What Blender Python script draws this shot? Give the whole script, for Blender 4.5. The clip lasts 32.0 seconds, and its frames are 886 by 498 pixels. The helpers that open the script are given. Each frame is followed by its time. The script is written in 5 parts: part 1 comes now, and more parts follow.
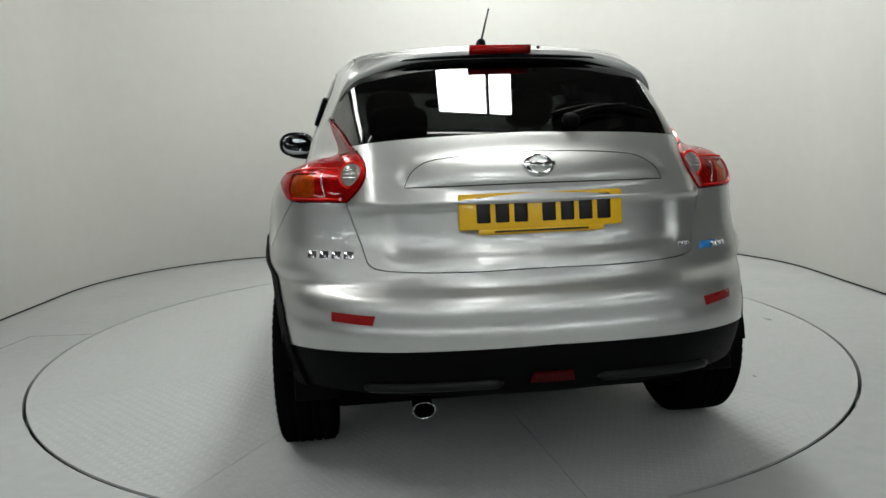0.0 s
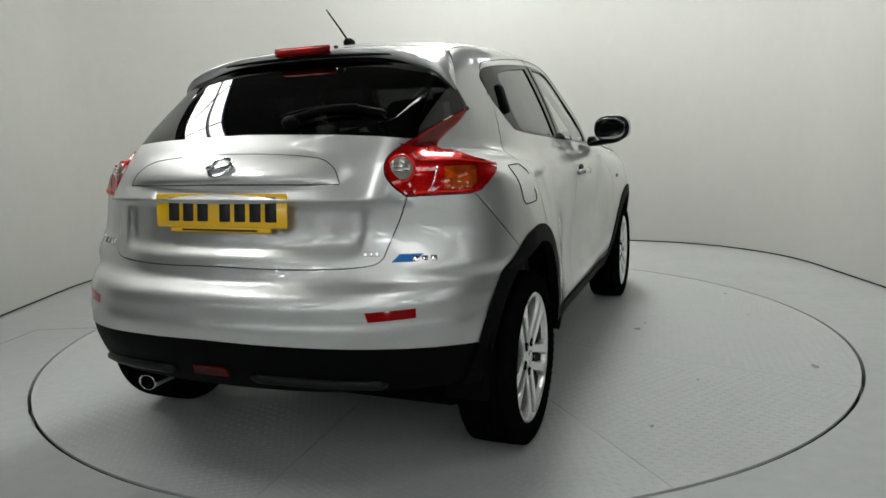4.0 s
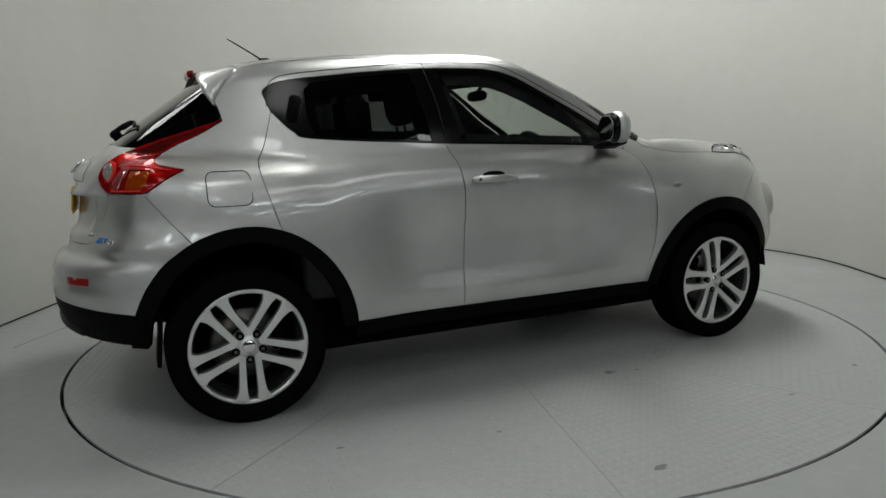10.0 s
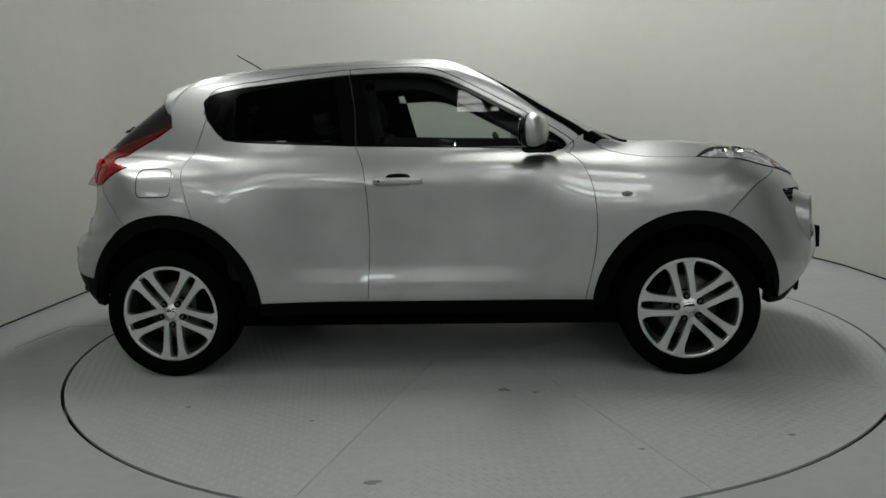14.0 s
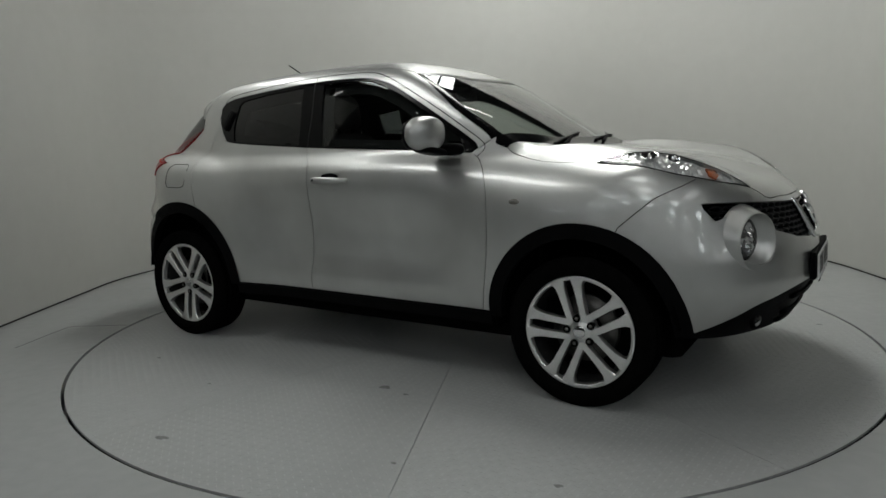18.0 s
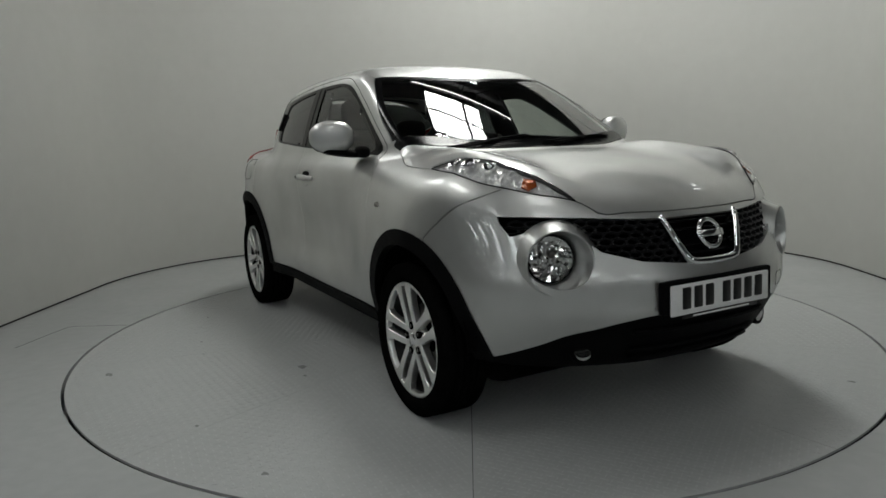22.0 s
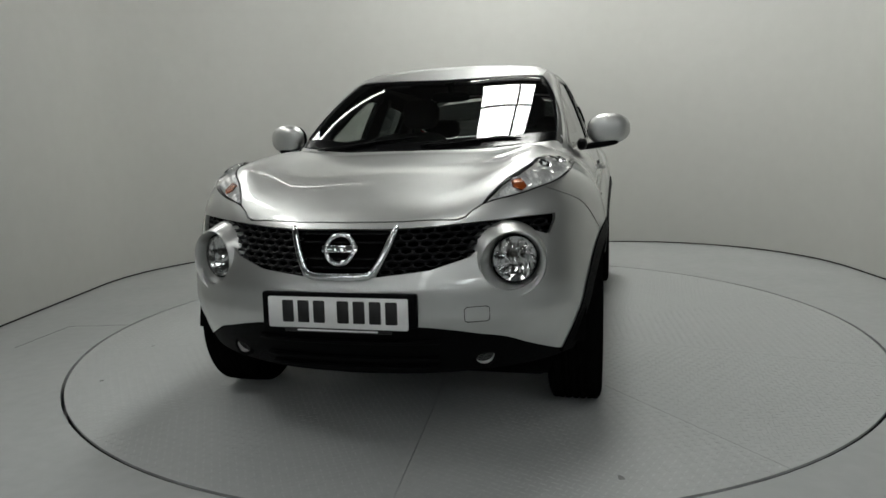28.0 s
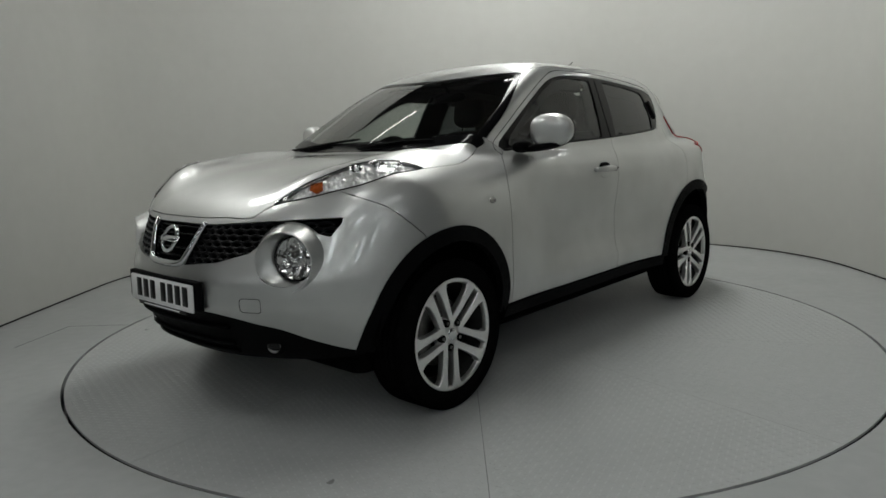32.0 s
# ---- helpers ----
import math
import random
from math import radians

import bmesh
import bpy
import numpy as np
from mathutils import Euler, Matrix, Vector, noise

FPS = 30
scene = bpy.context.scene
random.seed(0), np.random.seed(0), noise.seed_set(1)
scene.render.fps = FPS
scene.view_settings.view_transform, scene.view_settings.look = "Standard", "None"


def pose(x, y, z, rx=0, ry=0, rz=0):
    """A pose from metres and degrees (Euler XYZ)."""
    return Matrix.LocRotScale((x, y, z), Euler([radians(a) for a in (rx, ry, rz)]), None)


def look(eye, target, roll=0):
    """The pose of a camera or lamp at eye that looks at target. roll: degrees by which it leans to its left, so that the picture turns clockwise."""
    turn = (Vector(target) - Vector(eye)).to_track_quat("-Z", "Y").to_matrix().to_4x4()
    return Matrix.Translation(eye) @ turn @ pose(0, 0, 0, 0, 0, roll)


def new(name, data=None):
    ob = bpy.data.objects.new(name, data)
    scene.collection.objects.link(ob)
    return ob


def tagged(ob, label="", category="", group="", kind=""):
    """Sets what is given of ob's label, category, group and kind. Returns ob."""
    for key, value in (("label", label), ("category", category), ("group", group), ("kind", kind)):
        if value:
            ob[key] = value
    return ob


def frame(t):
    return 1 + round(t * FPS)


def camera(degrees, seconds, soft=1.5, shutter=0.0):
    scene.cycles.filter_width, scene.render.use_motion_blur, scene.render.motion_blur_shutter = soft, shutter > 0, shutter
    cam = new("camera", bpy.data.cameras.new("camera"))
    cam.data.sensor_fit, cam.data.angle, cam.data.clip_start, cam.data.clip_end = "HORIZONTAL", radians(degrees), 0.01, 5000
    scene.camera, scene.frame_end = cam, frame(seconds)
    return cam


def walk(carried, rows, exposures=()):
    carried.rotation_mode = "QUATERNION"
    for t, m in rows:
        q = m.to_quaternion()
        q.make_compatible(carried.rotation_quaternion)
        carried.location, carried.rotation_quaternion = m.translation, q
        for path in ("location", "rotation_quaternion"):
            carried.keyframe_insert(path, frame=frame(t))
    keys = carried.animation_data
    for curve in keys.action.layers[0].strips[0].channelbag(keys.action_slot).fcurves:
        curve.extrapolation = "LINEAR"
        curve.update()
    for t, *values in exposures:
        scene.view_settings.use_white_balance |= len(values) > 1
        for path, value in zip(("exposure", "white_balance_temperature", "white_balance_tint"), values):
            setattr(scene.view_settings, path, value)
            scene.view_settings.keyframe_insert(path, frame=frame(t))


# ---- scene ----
cam = camera(64.85, 32.0, soft=1.6)

# camera on its stand: height, distance from the table's axis, heading and tilt, settled after the first seconds
EYE = (0.0, -4.211, 1.143)
AIM = [(0, -0.36, -8.56), (1, -0.34, -8.63), (2, -0.33, -8.73), (3, -0.20, -8.95), (4, -0.06, -9.03), (4.5, -0.02, -9.06), (5.5, 1.1, -9.05),
       (6.5, 2.07, -8.98), (7, 2.02, -8.83), (8, 1.97, -8.71), (9, 1.97, -8.69), (9.5, 1.97, -8.72), (10, 2.04, -8.96), (11, 2.10, -9.01), (12, 2.09, -8.95), (20, 2.08, -8.92), (32, 2.06, -8.94)]
walk(cam, [(t, pose(*EYE, 90 + p, 0, y) @ pose(0, 0, 0, 0, 0, -1.806)) for t, y, p in AIM],
     exposures=[(0, 0.30), (3, 0.24), (4.5, 0.12), (6.5, -0.10), (9, -0.2), (13, -0.37), (14.2, -0.46), (17, -0.57), (19, -0.69), (21, -0.62), (25, -0.4), (28, -0.3), (31, -0.50), (32, -0.53)])

# heading of the turning table, degrees
TURN = [(0, 97.1), (1, 89.72), (2, 82.4), (3, 75.2), (4, 68.0), (4.5, 64.45), (6.5, 50.4), (7, 46.85), (8, 39.7), (9, 32.65), (10, 25.6), (11, 18.5), (12, 11.3), (13, 4.15), (14, -2.7),
        (14.5, -6.1), (16.5, -20.1), (17, -23.55), (18, -30.55), (19, -37.55), (20, -44.75), (21, -51.9), (22, -59.1), (23, -66.2), (24, -73.27), (25, -80.3), (25.5, -83.85), (27.5, -98.4),
        (28, -102.05), (29, -109.2), (30, -116.35), (31, -123.5), (31.5, -126.95), (32, -129.65)]
CAR_AT = (-0.1857, -0.0653)
TABLE_R = 2.237

# ---- light: a pale sky over the hall, coming in by the roof lights ----
world = bpy.data.worlds.new("world")
world.use_nodes = True
scene.world = world
sky = world.node_tree.nodes.new("ShaderNodeTexSky")
sky.sky_type, sky.sun_disc, sky.sun_elevation, sky.sun_rotation = "NISHITA", False, radians(40), radians(200)
world.node_tree.links.new(sky.outputs[0], world.node_tree.nodes["Background"].inputs[0])
world.node_tree.nodes["Background"].inputs[1].default_value = 0.08


def area(name, size, where, power, colour=(1, 1, 1), aim=None):
    data = bpy.data.lights.new(name, "AREA")
    data.shape, data.size, data.size_y, data.energy, data.color = "RECTANGLE", size[0], size[1], power, colour
    ob = new(name, data)
    ob.matrix_world = look(where, aim or (where[0], where[1] + 0.0001, 0))
    return ob


ROOF_Z = 5.6
# roof lights over the table and behind the camera
ROOF_LIGHTS = [(0.62, 1.6, 1.0, 3.2, 235), (0.62, 6.3, 1.0, 3.0, 100), (0.62, -8.2, 1.0, 3.0, 55), (-4.3, 2.6, 1.0, 4.4, 138), (-4.1, -1.9, 1.0, 2.2, 88), (0.62, -4.3, 1.0, 1.4, 34), (-4.1, -7.6, 1.0, 2.8, 30),
               (5.3, 5.4, 1.0, 3.2, 64), (5.3, -6.4, 1.0, 3.6, 48)]
for lx, ly, sx, sy, e in ROOF_LIGHTS:
    area("roof_light_lamp", (sx, sy), (lx, ly, ROOF_Z - 0.06), e, (0.985, 1.0, 0.955))


# ---- materials ----
def mat(name, colour, rough=0.5, metal=0.0, vary=0.0, scale=8.0, bump=0.0, bump_scale=200.0, coat=0.0, coat_rough=0.03, coat_ior=1.5, trans=0.0, ior=1.45, emit=None, spec=0.5, fleck=0.0, rvary=0.0, shuffle=False):
    m = bpy.data.materials.new(name)
    m.use_nodes = True
    nt = m.node_tree
    b = nt.nodes["Principled BSDF"]
    b.inputs["Base Color"].default_value = (*colour, 1)
    b.inputs["Roughness"].default_value = rough
    b.inputs["Metallic"].default_value = metal
    b.inputs["Coat Weight"].default_value = coat
    b.inputs["Coat Roughness"].default_value = coat_rough
    b.inputs["Coat IOR"].default_value = coat_ior
    b.inputs["Transmission Weight"].default_value = trans
    b.inputs["IOR"].default_value = ior
    b.inputs["Specular IOR Level"].default_value = spec
    if emit:
        b.inputs["Emission Color"].default_value = (*emit[0], 1)
        b.inputs["Emission Strength"].default_value = emit[1]
    tc = nt.nodes.new("ShaderNodeTexCoord")
    if vary or fleck or rvary:
        n1 = nt.nodes.new("ShaderNodeTexNoise")
        n1.inputs["Scale"].default_value, n1.inputs["Detail"].default_value = scale, 6
        if shuffle:
            oi, ad = nt.nodes.new("ShaderNodeObjectInfo"), nt.nodes.new("ShaderNodeVectorMath")
            sc = nt.nodes.new("ShaderNodeMath")
            sc.operation, sc.inputs[1].default_value = "MULTIPLY", 40.0
            nt.links.new(oi.outputs["Random"], sc.inputs[0])
            nt.links.new(tc.outputs["Object"], ad.inputs[0])
            nt.links.new(sc.outputs[0], ad.inputs[1])
            nt.links.new(ad.outputs[0], n1.inputs["Vector"])
        else:
            nt.links.new(tc.outputs["Object"], n1.inputs["Vector"])
        n2 = nt.nodes.new("ShaderNodeTexNoise")
        n2.inputs["Scale"].default_value, n2.inputs["Detail"].default_value = (1400 if fleck else scale * 9), 3
        nt.links.new(tc.outputs["Object"], n2.inputs["Vector"])
        mix = nt.nodes.new("ShaderNodeMath")
        mix.operation = "ADD"
        nt.links.new(n1.outputs["Fac"], mix.inputs[0])
        nt.links.new(n2.outputs["Fac"], mix.inputs[1])
        rng = nt.nodes.new("ShaderNodeMapRange")
        rng.inputs["From Min"].default_value, rng.inputs["From Max"].default_value = 0.7, 1.3
        v = max(vary, fleck)
        rng.inputs["To Min"].default_value, rng.inputs["To Max"].default_value = 1 - v, 1 + v
        nt.links.new(mix.outputs[0], rng.inputs["Value"])
        mul = nt.nodes.new("ShaderNodeMix")
        mul.data_type, mul.blend_type = "RGBA", "MULTIPLY"
        mul.inputs["Factor"].default_value = 1
        mul.inputs["A"].default_value = (*colour, 1)
        nt.links.new(rng.outputs[0], mul.inputs["B"])
        nt.links.new(mul.outputs["Result"], b.inputs["Base Color"])
        if rvary:
            r2 = nt.nodes.new("ShaderNodeMapRange")
            r2.inputs["From Min"].default_value, r2.inputs["From Max"].default_value = 0.35, 0.65
            r2.inputs["To Min"].default_value, r2.inputs["To Max"].default_value = rough - rvary, rough + rvary
            nt.links.new(n1.outputs["Fac"], r2.inputs["Value"])
            nt.links.new(r2.outputs[0], b.inputs["Roughness"])
    if bump:
        n3 = nt.nodes.new("ShaderNodeTexNoise")
        n3.inputs["Scale"].default_value, n3.inputs["Detail"].default_value = bump_scale, 4
        nt.links.new(tc.outputs["Object"], n3.inputs["Vector"])
        bp = nt.nodes.new("ShaderNodeBump")
        bp.inputs["Strength"].default_value, bp.inputs["Distance"].default_value = bump, 0.004
        nt.links.new(n3.outputs["Fac"], bp.inputs["Height"])
        nt.links.new(bp.outputs["Normal"], b.inputs["Normal"])
    return m


M_SILVER = mat("silver_metallic_paint", (0.615, 0.622, 0.612), 0.42, 0.95, fleck=0.16, scale=3, coat=1.0, coat_rough=0.0, coat_ior=1.58, spec=0.3)
M_BLACK = mat("black_textured_plastic", (0.003, 0.003, 0.0034), 0.55, vary=0.25, scale=14, bump=0.25, bump_scale=600, spec=0.05)
M_GLOSSBLACK = mat("gloss_black_trim", (0.004, 0.004, 0.0045), 0.14, spec=0.22)
M_GRILLE = mat("satin_black_grille", (0.006, 0.006, 0.007), 0.32, spec=0.2, vary=0.2, scale=40)
M_RUBBER = mat("tyre_rubber", (0.004, 0.004, 0.004), 0.75, vary=0.3, scale=20, bump=0.2, bump_scale=300, spec=0.0)
M_ALLOY = mat("silver_alloy", (0.82, 0.82, 0.815), 0.31, 0.93, vary=0.06, scale=12, coat=0.6)
# alloy inside the rim, darkened in colour for the shade there
M_BARREL = mat("shaded_dark_alloy", (0.035, 0.035, 0.035), 0.5, 0.5, vary=0.3, scale=30)
M_STEEL = mat("brake_steel", (0.16, 0.155, 0.15), 0.38, 0.9, vary=0.2, scale=40)
M_MIRROR = mat("door_mirror_glass", (0.33, 0.34, 0.35), 0.02, 1.0, vary=0.02, scale=4)
M_CHROME = mat("chrome", (0.82, 0.83, 0.84), 0.06, 1.0, vary=0.03, scale=30)
M_DARK = mat("dark_underbody", (0.004, 0.004, 0.004), 0.95, vary=0.3, scale=9, spec=0.0)
M_FABRIC = mat("black_seat_fabric", (0.012, 0.012, 0.013), 0.85, vary=0.3, scale=40, bump=0.5, bump_scale=900)
M_TRIMGREY = mat("grey_cabin_plastic", (0.018, 0.018, 0.019), 0.55, vary=0.15, scale=30, bump=0.2, bump_scale=500)
M_REFLECT = mat("amber_lens", (0.40, 0.055, 0.004), 0.2, 0.35, vary=0.45, scale=42, coat=0.6, spec=0.0, bump=0.5, bump_scale=110)
M_REDFIN = mat("smoked_red_lens", (0.11, 0.008, 0.008), 0.18, 0.3, vary=0.3, scale=12, coat=0.8, coat_rough=0.01, spec=0.0)
M_REDEDGE = mat("bright_red_edge", (0.75, 0.02, 0.012), 0.2, vary=0.2, scale=60, coat=0.5, spec=0.0)
M_FRONTAMBER = mat("front_amber_bulb", (0.50, 0.105, 0.015), 0.2, 0.3, vary=0.3, scale=90, coat=1.0)
M_REDLENS = mat("red_lens", (0.36, 0.003, 0.003), 0.25, 0.45, vary=0.6, scale=20, coat=0.7, coat_rough=0.01, bump=0.6, bump_scale=70, spec=0.0)
M_REDDARK = mat("red_reflector", (0.26, 0.004, 0.005), 0.16, vary=0.2, scale=160, coat=0.5, spec=0.1)
M_WHITELENS = mat("white_lens", (0.30, 0.285, 0.26), 0.2, 0.3, vary=0.1, scale=120, coat=1.0)
M_YELLOW = mat("yellow_plate", (0.86, 0.50, 0.012), 0.4, vary=0.03, scale=60, coat=0.4)
M_WHITE = mat("white_plate", (0.80, 0.80, 0.80), 0.4, vary=0.03, scale=60, coat=0.4)
M_INK = mat("black_ink", (0.006, 0.006, 0.006), 0.45)
M_BLUE = mat("blue_enamel", (0.02, 0.20, 0.55), 0.25, vary=0.08, scale=90)
M_WALL = mat("off_white_wall_paint", (0.48, 0.48, 0.455), 0.62, vary=0.025, scale=0.9, bump=0.03, bump_scale=3)
M_FLOOR = mat("grey_painted_floor", (0.37, 0.381, 0.379), 0.36, vary=0.06, scale=1.6, bump=0.04, bump_scale=60, rvary=0.07, spec=0.14)
M_ROOF = mat("grey_roof_sheet", (0.07, 0.07, 0.07), 0.6, vary=0.2, scale=3)
M_STEELWORK = mat("grey_painted_steelwork", (0.10, 0.10, 0.105), 0.5, vary=0.2, scale=5)
M_HALL = mat("hall_block_wall", (0.14, 0.14, 0.135), 0.8, vary=0.2, scale=2)
M_SEAM = mat("dark_gap", (0.012, 0.012, 0.012), 0.9, vary=0.2, scale=30)
M_BRIGHT = mat("lamp_reflector_bright", (0.86, 0.86, 0.86), 0.2, 0.25, vary=0.2, scale=110, coat=0.8)
M_SCUFF = mat("worn_paint_spot", (0.175, 0.18, 0.175), 0.5, vary=0.3, scale=60)
M_FACET = mat("mirror_facet", (0.74, 0.74, 0.74), 0.07, 1.0, vary=0.05, scale=60)
M_SATIN = mat("satin_reflector", (0.80, 0.80, 0.80), 0.3, 0.35, vary=0.3, scale=70, coat=0.6)
M_SKYPANEL = mat("daylit_roof_sheet", (0.8, 0.8, 0.8), 0.5, vary=0.05, scale=2, emit=((0.93, 1.0, 1.0), 9.0))
M_TUBE = mat("lamp_tube", (0.9, 0.9, 0.9), 0.4, emit=((1, 0.98, 0.93), 9.0))


def glass(name, tint, rough=0.0):
    """Thin window glass: mirror gloss by Fresnel over tinted see-through."""
    m = bpy.data.materials.new(name)
    m.use_nodes = True
    nt = m.node_tree
    nt.nodes.remove(nt.nodes["Principled BSDF"])
    t = nt.nodes.new("ShaderNodeBsdfTransparent")
    t.inputs["Color"].default_value = (*tint, 1)
    g = nt.nodes.new("ShaderNodeBsdfGlossy")
    g.inputs["Roughness"].default_value = rough
    g.inputs["Color"].default_value = (1, 1, 1, 1)
    lw = nt.nodes.new("ShaderNodeLayerWeight")
    lw.inputs["Blend"].default_value = 0.5
    pw = nt.nodes.new("ShaderNodeMath")
    pw.operation = "POWER"
    pw.inputs[1].default_value = 4.5
    nt.links.new(lw.outputs["Facing"], pw.inputs[0])
    f = nt.nodes.new("ShaderNodeMapRange")
    f.inputs["To Min"].default_value, f.inputs["To Max"].default_value = 0.05, 1.0
    nt.links.new(pw.outputs[0], f.inputs["Value"])
    mx = nt.nodes.new("ShaderNodeMixShader")
    nt.links.new(f.outputs[0], mx.inputs[0])
    nt.links.new(t.outputs[0], mx.inputs[1])
    nt.links.new(g.outputs[0], mx.inputs[2])
    nt.links.new(mx.outputs[0], nt.nodes["Material Output"].inputs["Surface"])
    return m


M_CLEARGLASS = glass("window_glass", (0.72, 0.76, 0.73))
M_TINTGLASS = glass("privacy_glass", (0.09, 0.10, 0.10))
M_REARGLASS = glass("dark_rear_glass", (0.035, 0.038, 0.038))
M_STRIP = mat("dark_grey_strip", (0.010, 0.010, 0.011), 0.4, vary=0.1, scale=30, spec=0.15)
M_FOGRED = mat("unlit_fog_lens", (0.05, 0.002, 0.002), 0.25, vary=0.2, scale=120, coat=0.15, spec=0.1)
M_LAMPGLASS = glass("lamp_glass", (0.93, 0.93, 0.93))


M_TREAD = mat("painted_tread_plate", (0.405, 0.417, 0.415), 0.34, vary=0.05, scale=2.6, rvary=0.05, shuffle=True, spec=0.12)
# bars a touch lighter and glossier than the plate
M_BARS = mat("paint_on_tread_bars", (0.42, 0.433, 0.431), 0.28, vary=0.05, scale=2.6, spec=0.3)


# ---- mesh helpers ----
def mesh_from(name, verts, faces, material, smooth=True):
    me = bpy.data.meshes.new(name)
    me.from_pydata([tuple(v) for v in verts], [], [tuple(f) for f in faces])
    for m in (material if isinstance(material, (list, tuple)) else [material]):
        me.materials.append(m)
    me.polygons.foreach_set("use_smooth", [smooth] * len(me.polygons))
    me.update()
    return me


def bm_mesh(name, bm, material, smooth=True):
    me = bpy.data.meshes.new(name)
    bmesh.ops.recalc_face_normals(bm, faces=bm.faces)
    bm.to_mesh(me)
    bm.free()
    for m in (material if isinstance(material, (list, tuple)) else [material]):
        me.materials.append(m)
    me.polygons.foreach_set("use_smooth", [smooth] * len(me.polygons))
    return me


def part(name, me, parent=None, label=""):
    ob = new(name, me)
    if parent is not None:
        ob.parent = parent
    return tagged(ob, label) if label else ob


def box(name, size, at, material, parent=None, bevel=0.0, label="", turn=None, seg=2):
    bm = bmesh.new()
    bmesh.ops.create_cube(bm, size=1)
    for v in bm.verts:
        v.co = Vector((v.co.x * size[0], v.co.y * size[1], v.co.z * size[2]))
    if bevel:
        bmesh.ops.bevel(bm, geom=bm.edges[:], offset=bevel, segments=seg, affect="EDGES", profile=0.6)
    m = (turn or Matrix.Identity(4))
    for v in bm.verts:
        v.co = m @ v.co + Vector(at)
    return part(name, bm_mesh(name, bm, material, bool(bevel)), parent, label)


def revolve(profile, n=48, axis="y", closed=False):
    """Verts and faces of a profile [(radius, along)] turned round an axis."""
    vs, fs = [], []
    for r, a in profile:
        for k in range(n):
            c, s = math.cos(2 * math.pi * k / n) * r, math.sin(2 * math.pi * k / n) * r
            vs.append({"y": (c, a, s), "x": (a, c, s), "z": (c, s, a)}[axis])
    m = len(profile)
    for i in range(m if closed else m - 1):
        for k in range(n):
            j, k2 = (i + 1) % m, (k + 1) % n
            fs.append((i * n + k, i * n + k2, j * n + k2, j * n + k))
    return vs, fs


def tube(pts, radius, n=8, material=None, name="tube", cyclic=False):
    """A round bar along points; radius may be a list."""
    pts = [Vector(p) for p in pts]
    rs = radius if isinstance(radius, (list, tuple)) else [radius] * len(pts)
    vs, fs = [], []
    up = Vector((0.13, 0.21, 0.97))
    for i, p in enumerate(pts):
        a = pts[i - 1] if i else (pts[-1] if cyclic else p)
        b = pts[i + 1] if i < len(pts) - 1 else (pts[0] if cyclic else p)
        d = (b - a).normalized()
        u = d.cross(up).normalized()
        w = u.cross(d)
        for k in range(n):
            t = 2 * math.pi * k / n
            vs.append(p + (u * math.cos(t) + w * math.sin(t)) * rs[i])
    m = len(pts)
    for i in range(m if cyclic else m - 1):
        for k in range(n):
            j, k2 = (i + 1) % m, (k + 1) % n
            fs.append((i * n + k, i * n + k2, j * n + k2, j * n + k))
    if not cyclic:
        fs += [tuple(range(n))[::-1], tuple(range((m - 1) * n, m * n))]
    return mesh_from(name, vs, fs, material)


# ---- the studio: curved white wall, painted floor, turning table, hall roof ----
def plan_wall(off, n=28):
    """The wall's line on the floor: straight sides, a wide round corner each side, a straight back."""
    hw, back, rad = 3.12 + off, 3.24 + off, 1.75 + off
    pts = [(-hw, -1.2)]
    for k in range(n + 1):
        a = math.pi - 0.5 * math.pi * k / n
        pts.append((-hw + rad + math.cos(a) * rad, back - rad + math.sin(a) * rad))
    for k in range(n + 1):
        a = 0.5 * math.pi - 0.5 * math.pi * k / n
        pts.append((hw - rad + math.cos(a) * rad, back - rad + math.sin(a) * rad))
    pts.append((hw, -1.2))
    return pts


def build_studio():
    inner, outer = plan_wall(0), plan_wall(0.1)
    top = 3.4
    n = len(inner)
    vs = [(x, y, z) for z in (0, top) for x, y in inner] + [(x, y, z) for z in (0, top) for x, y in outer]
    fs = []
    for i in range(n - 1):
        fs += [(i, i + 1, n + i + 1, n + i), (2 * n + i + 1, 2 * n + i, 3 * n + i, 3 * n + i + 1), (n + i, n + i + 1, 3 * n + i + 1, 3 * n + i)]
    fs += [(0, n, 3 * n, 2 * n), (n - 1, 3 * n - 1, 4 * n - 1, 2 * n - 1)]
    wall = part("wall_studio", mesh_from("wall_studio", vs, fs, M_WALL))
    wall.data.polygons.foreach_set("use_smooth", [True] * len(wall.data.polygons))
    tagged(wall, "curved off-white painted studio wall with a dark foot joint", "wall", kind="structure")
    # dark joint at the wall's foot
    a, b = plan_wall(-0.012), plan_wall(0.0)
    vs = [(x, y, 0.004) for x, y in a] + [(x, y, 0.012) for x, y in b]
    fs = [(i, i + 1, n + i + 1, n + i) for i in range(n - 1)]
    tagged(part("baseboard", mesh_from("baseboard", vs, fs, M_SEAM)), "thin dark joint where wall meets floor", "joint", kind="structure")
    # floor round the table
    k = 128
    ring = [(math.cos(2 * math.pi * i / k), math.sin(2 * math.pi * i / k)) for i in range(k)]
    r0 = TABLE_R + 0.007
    vs = [(x * r0, y * r0, -0.10) for x, y in ring] + [(x * r0, y * r0, 0) for x, y in ring] + [(x * 44, y * 44, 0) for x, y in ring]
    fs = []
    for i in range(k):
        j = (i + 1) % k
        fs += [(i, j, k + j, k + i), (k + i, k + j, 2 * k + j, 2 * k + i)]
    fs.append(tuple(range(k)))
    tagged(part("floor", mesh_from("floor", vs, fs, [M_FLOOR], False)), "grey painted concrete floor with scuffs", "floor", kind="structure")


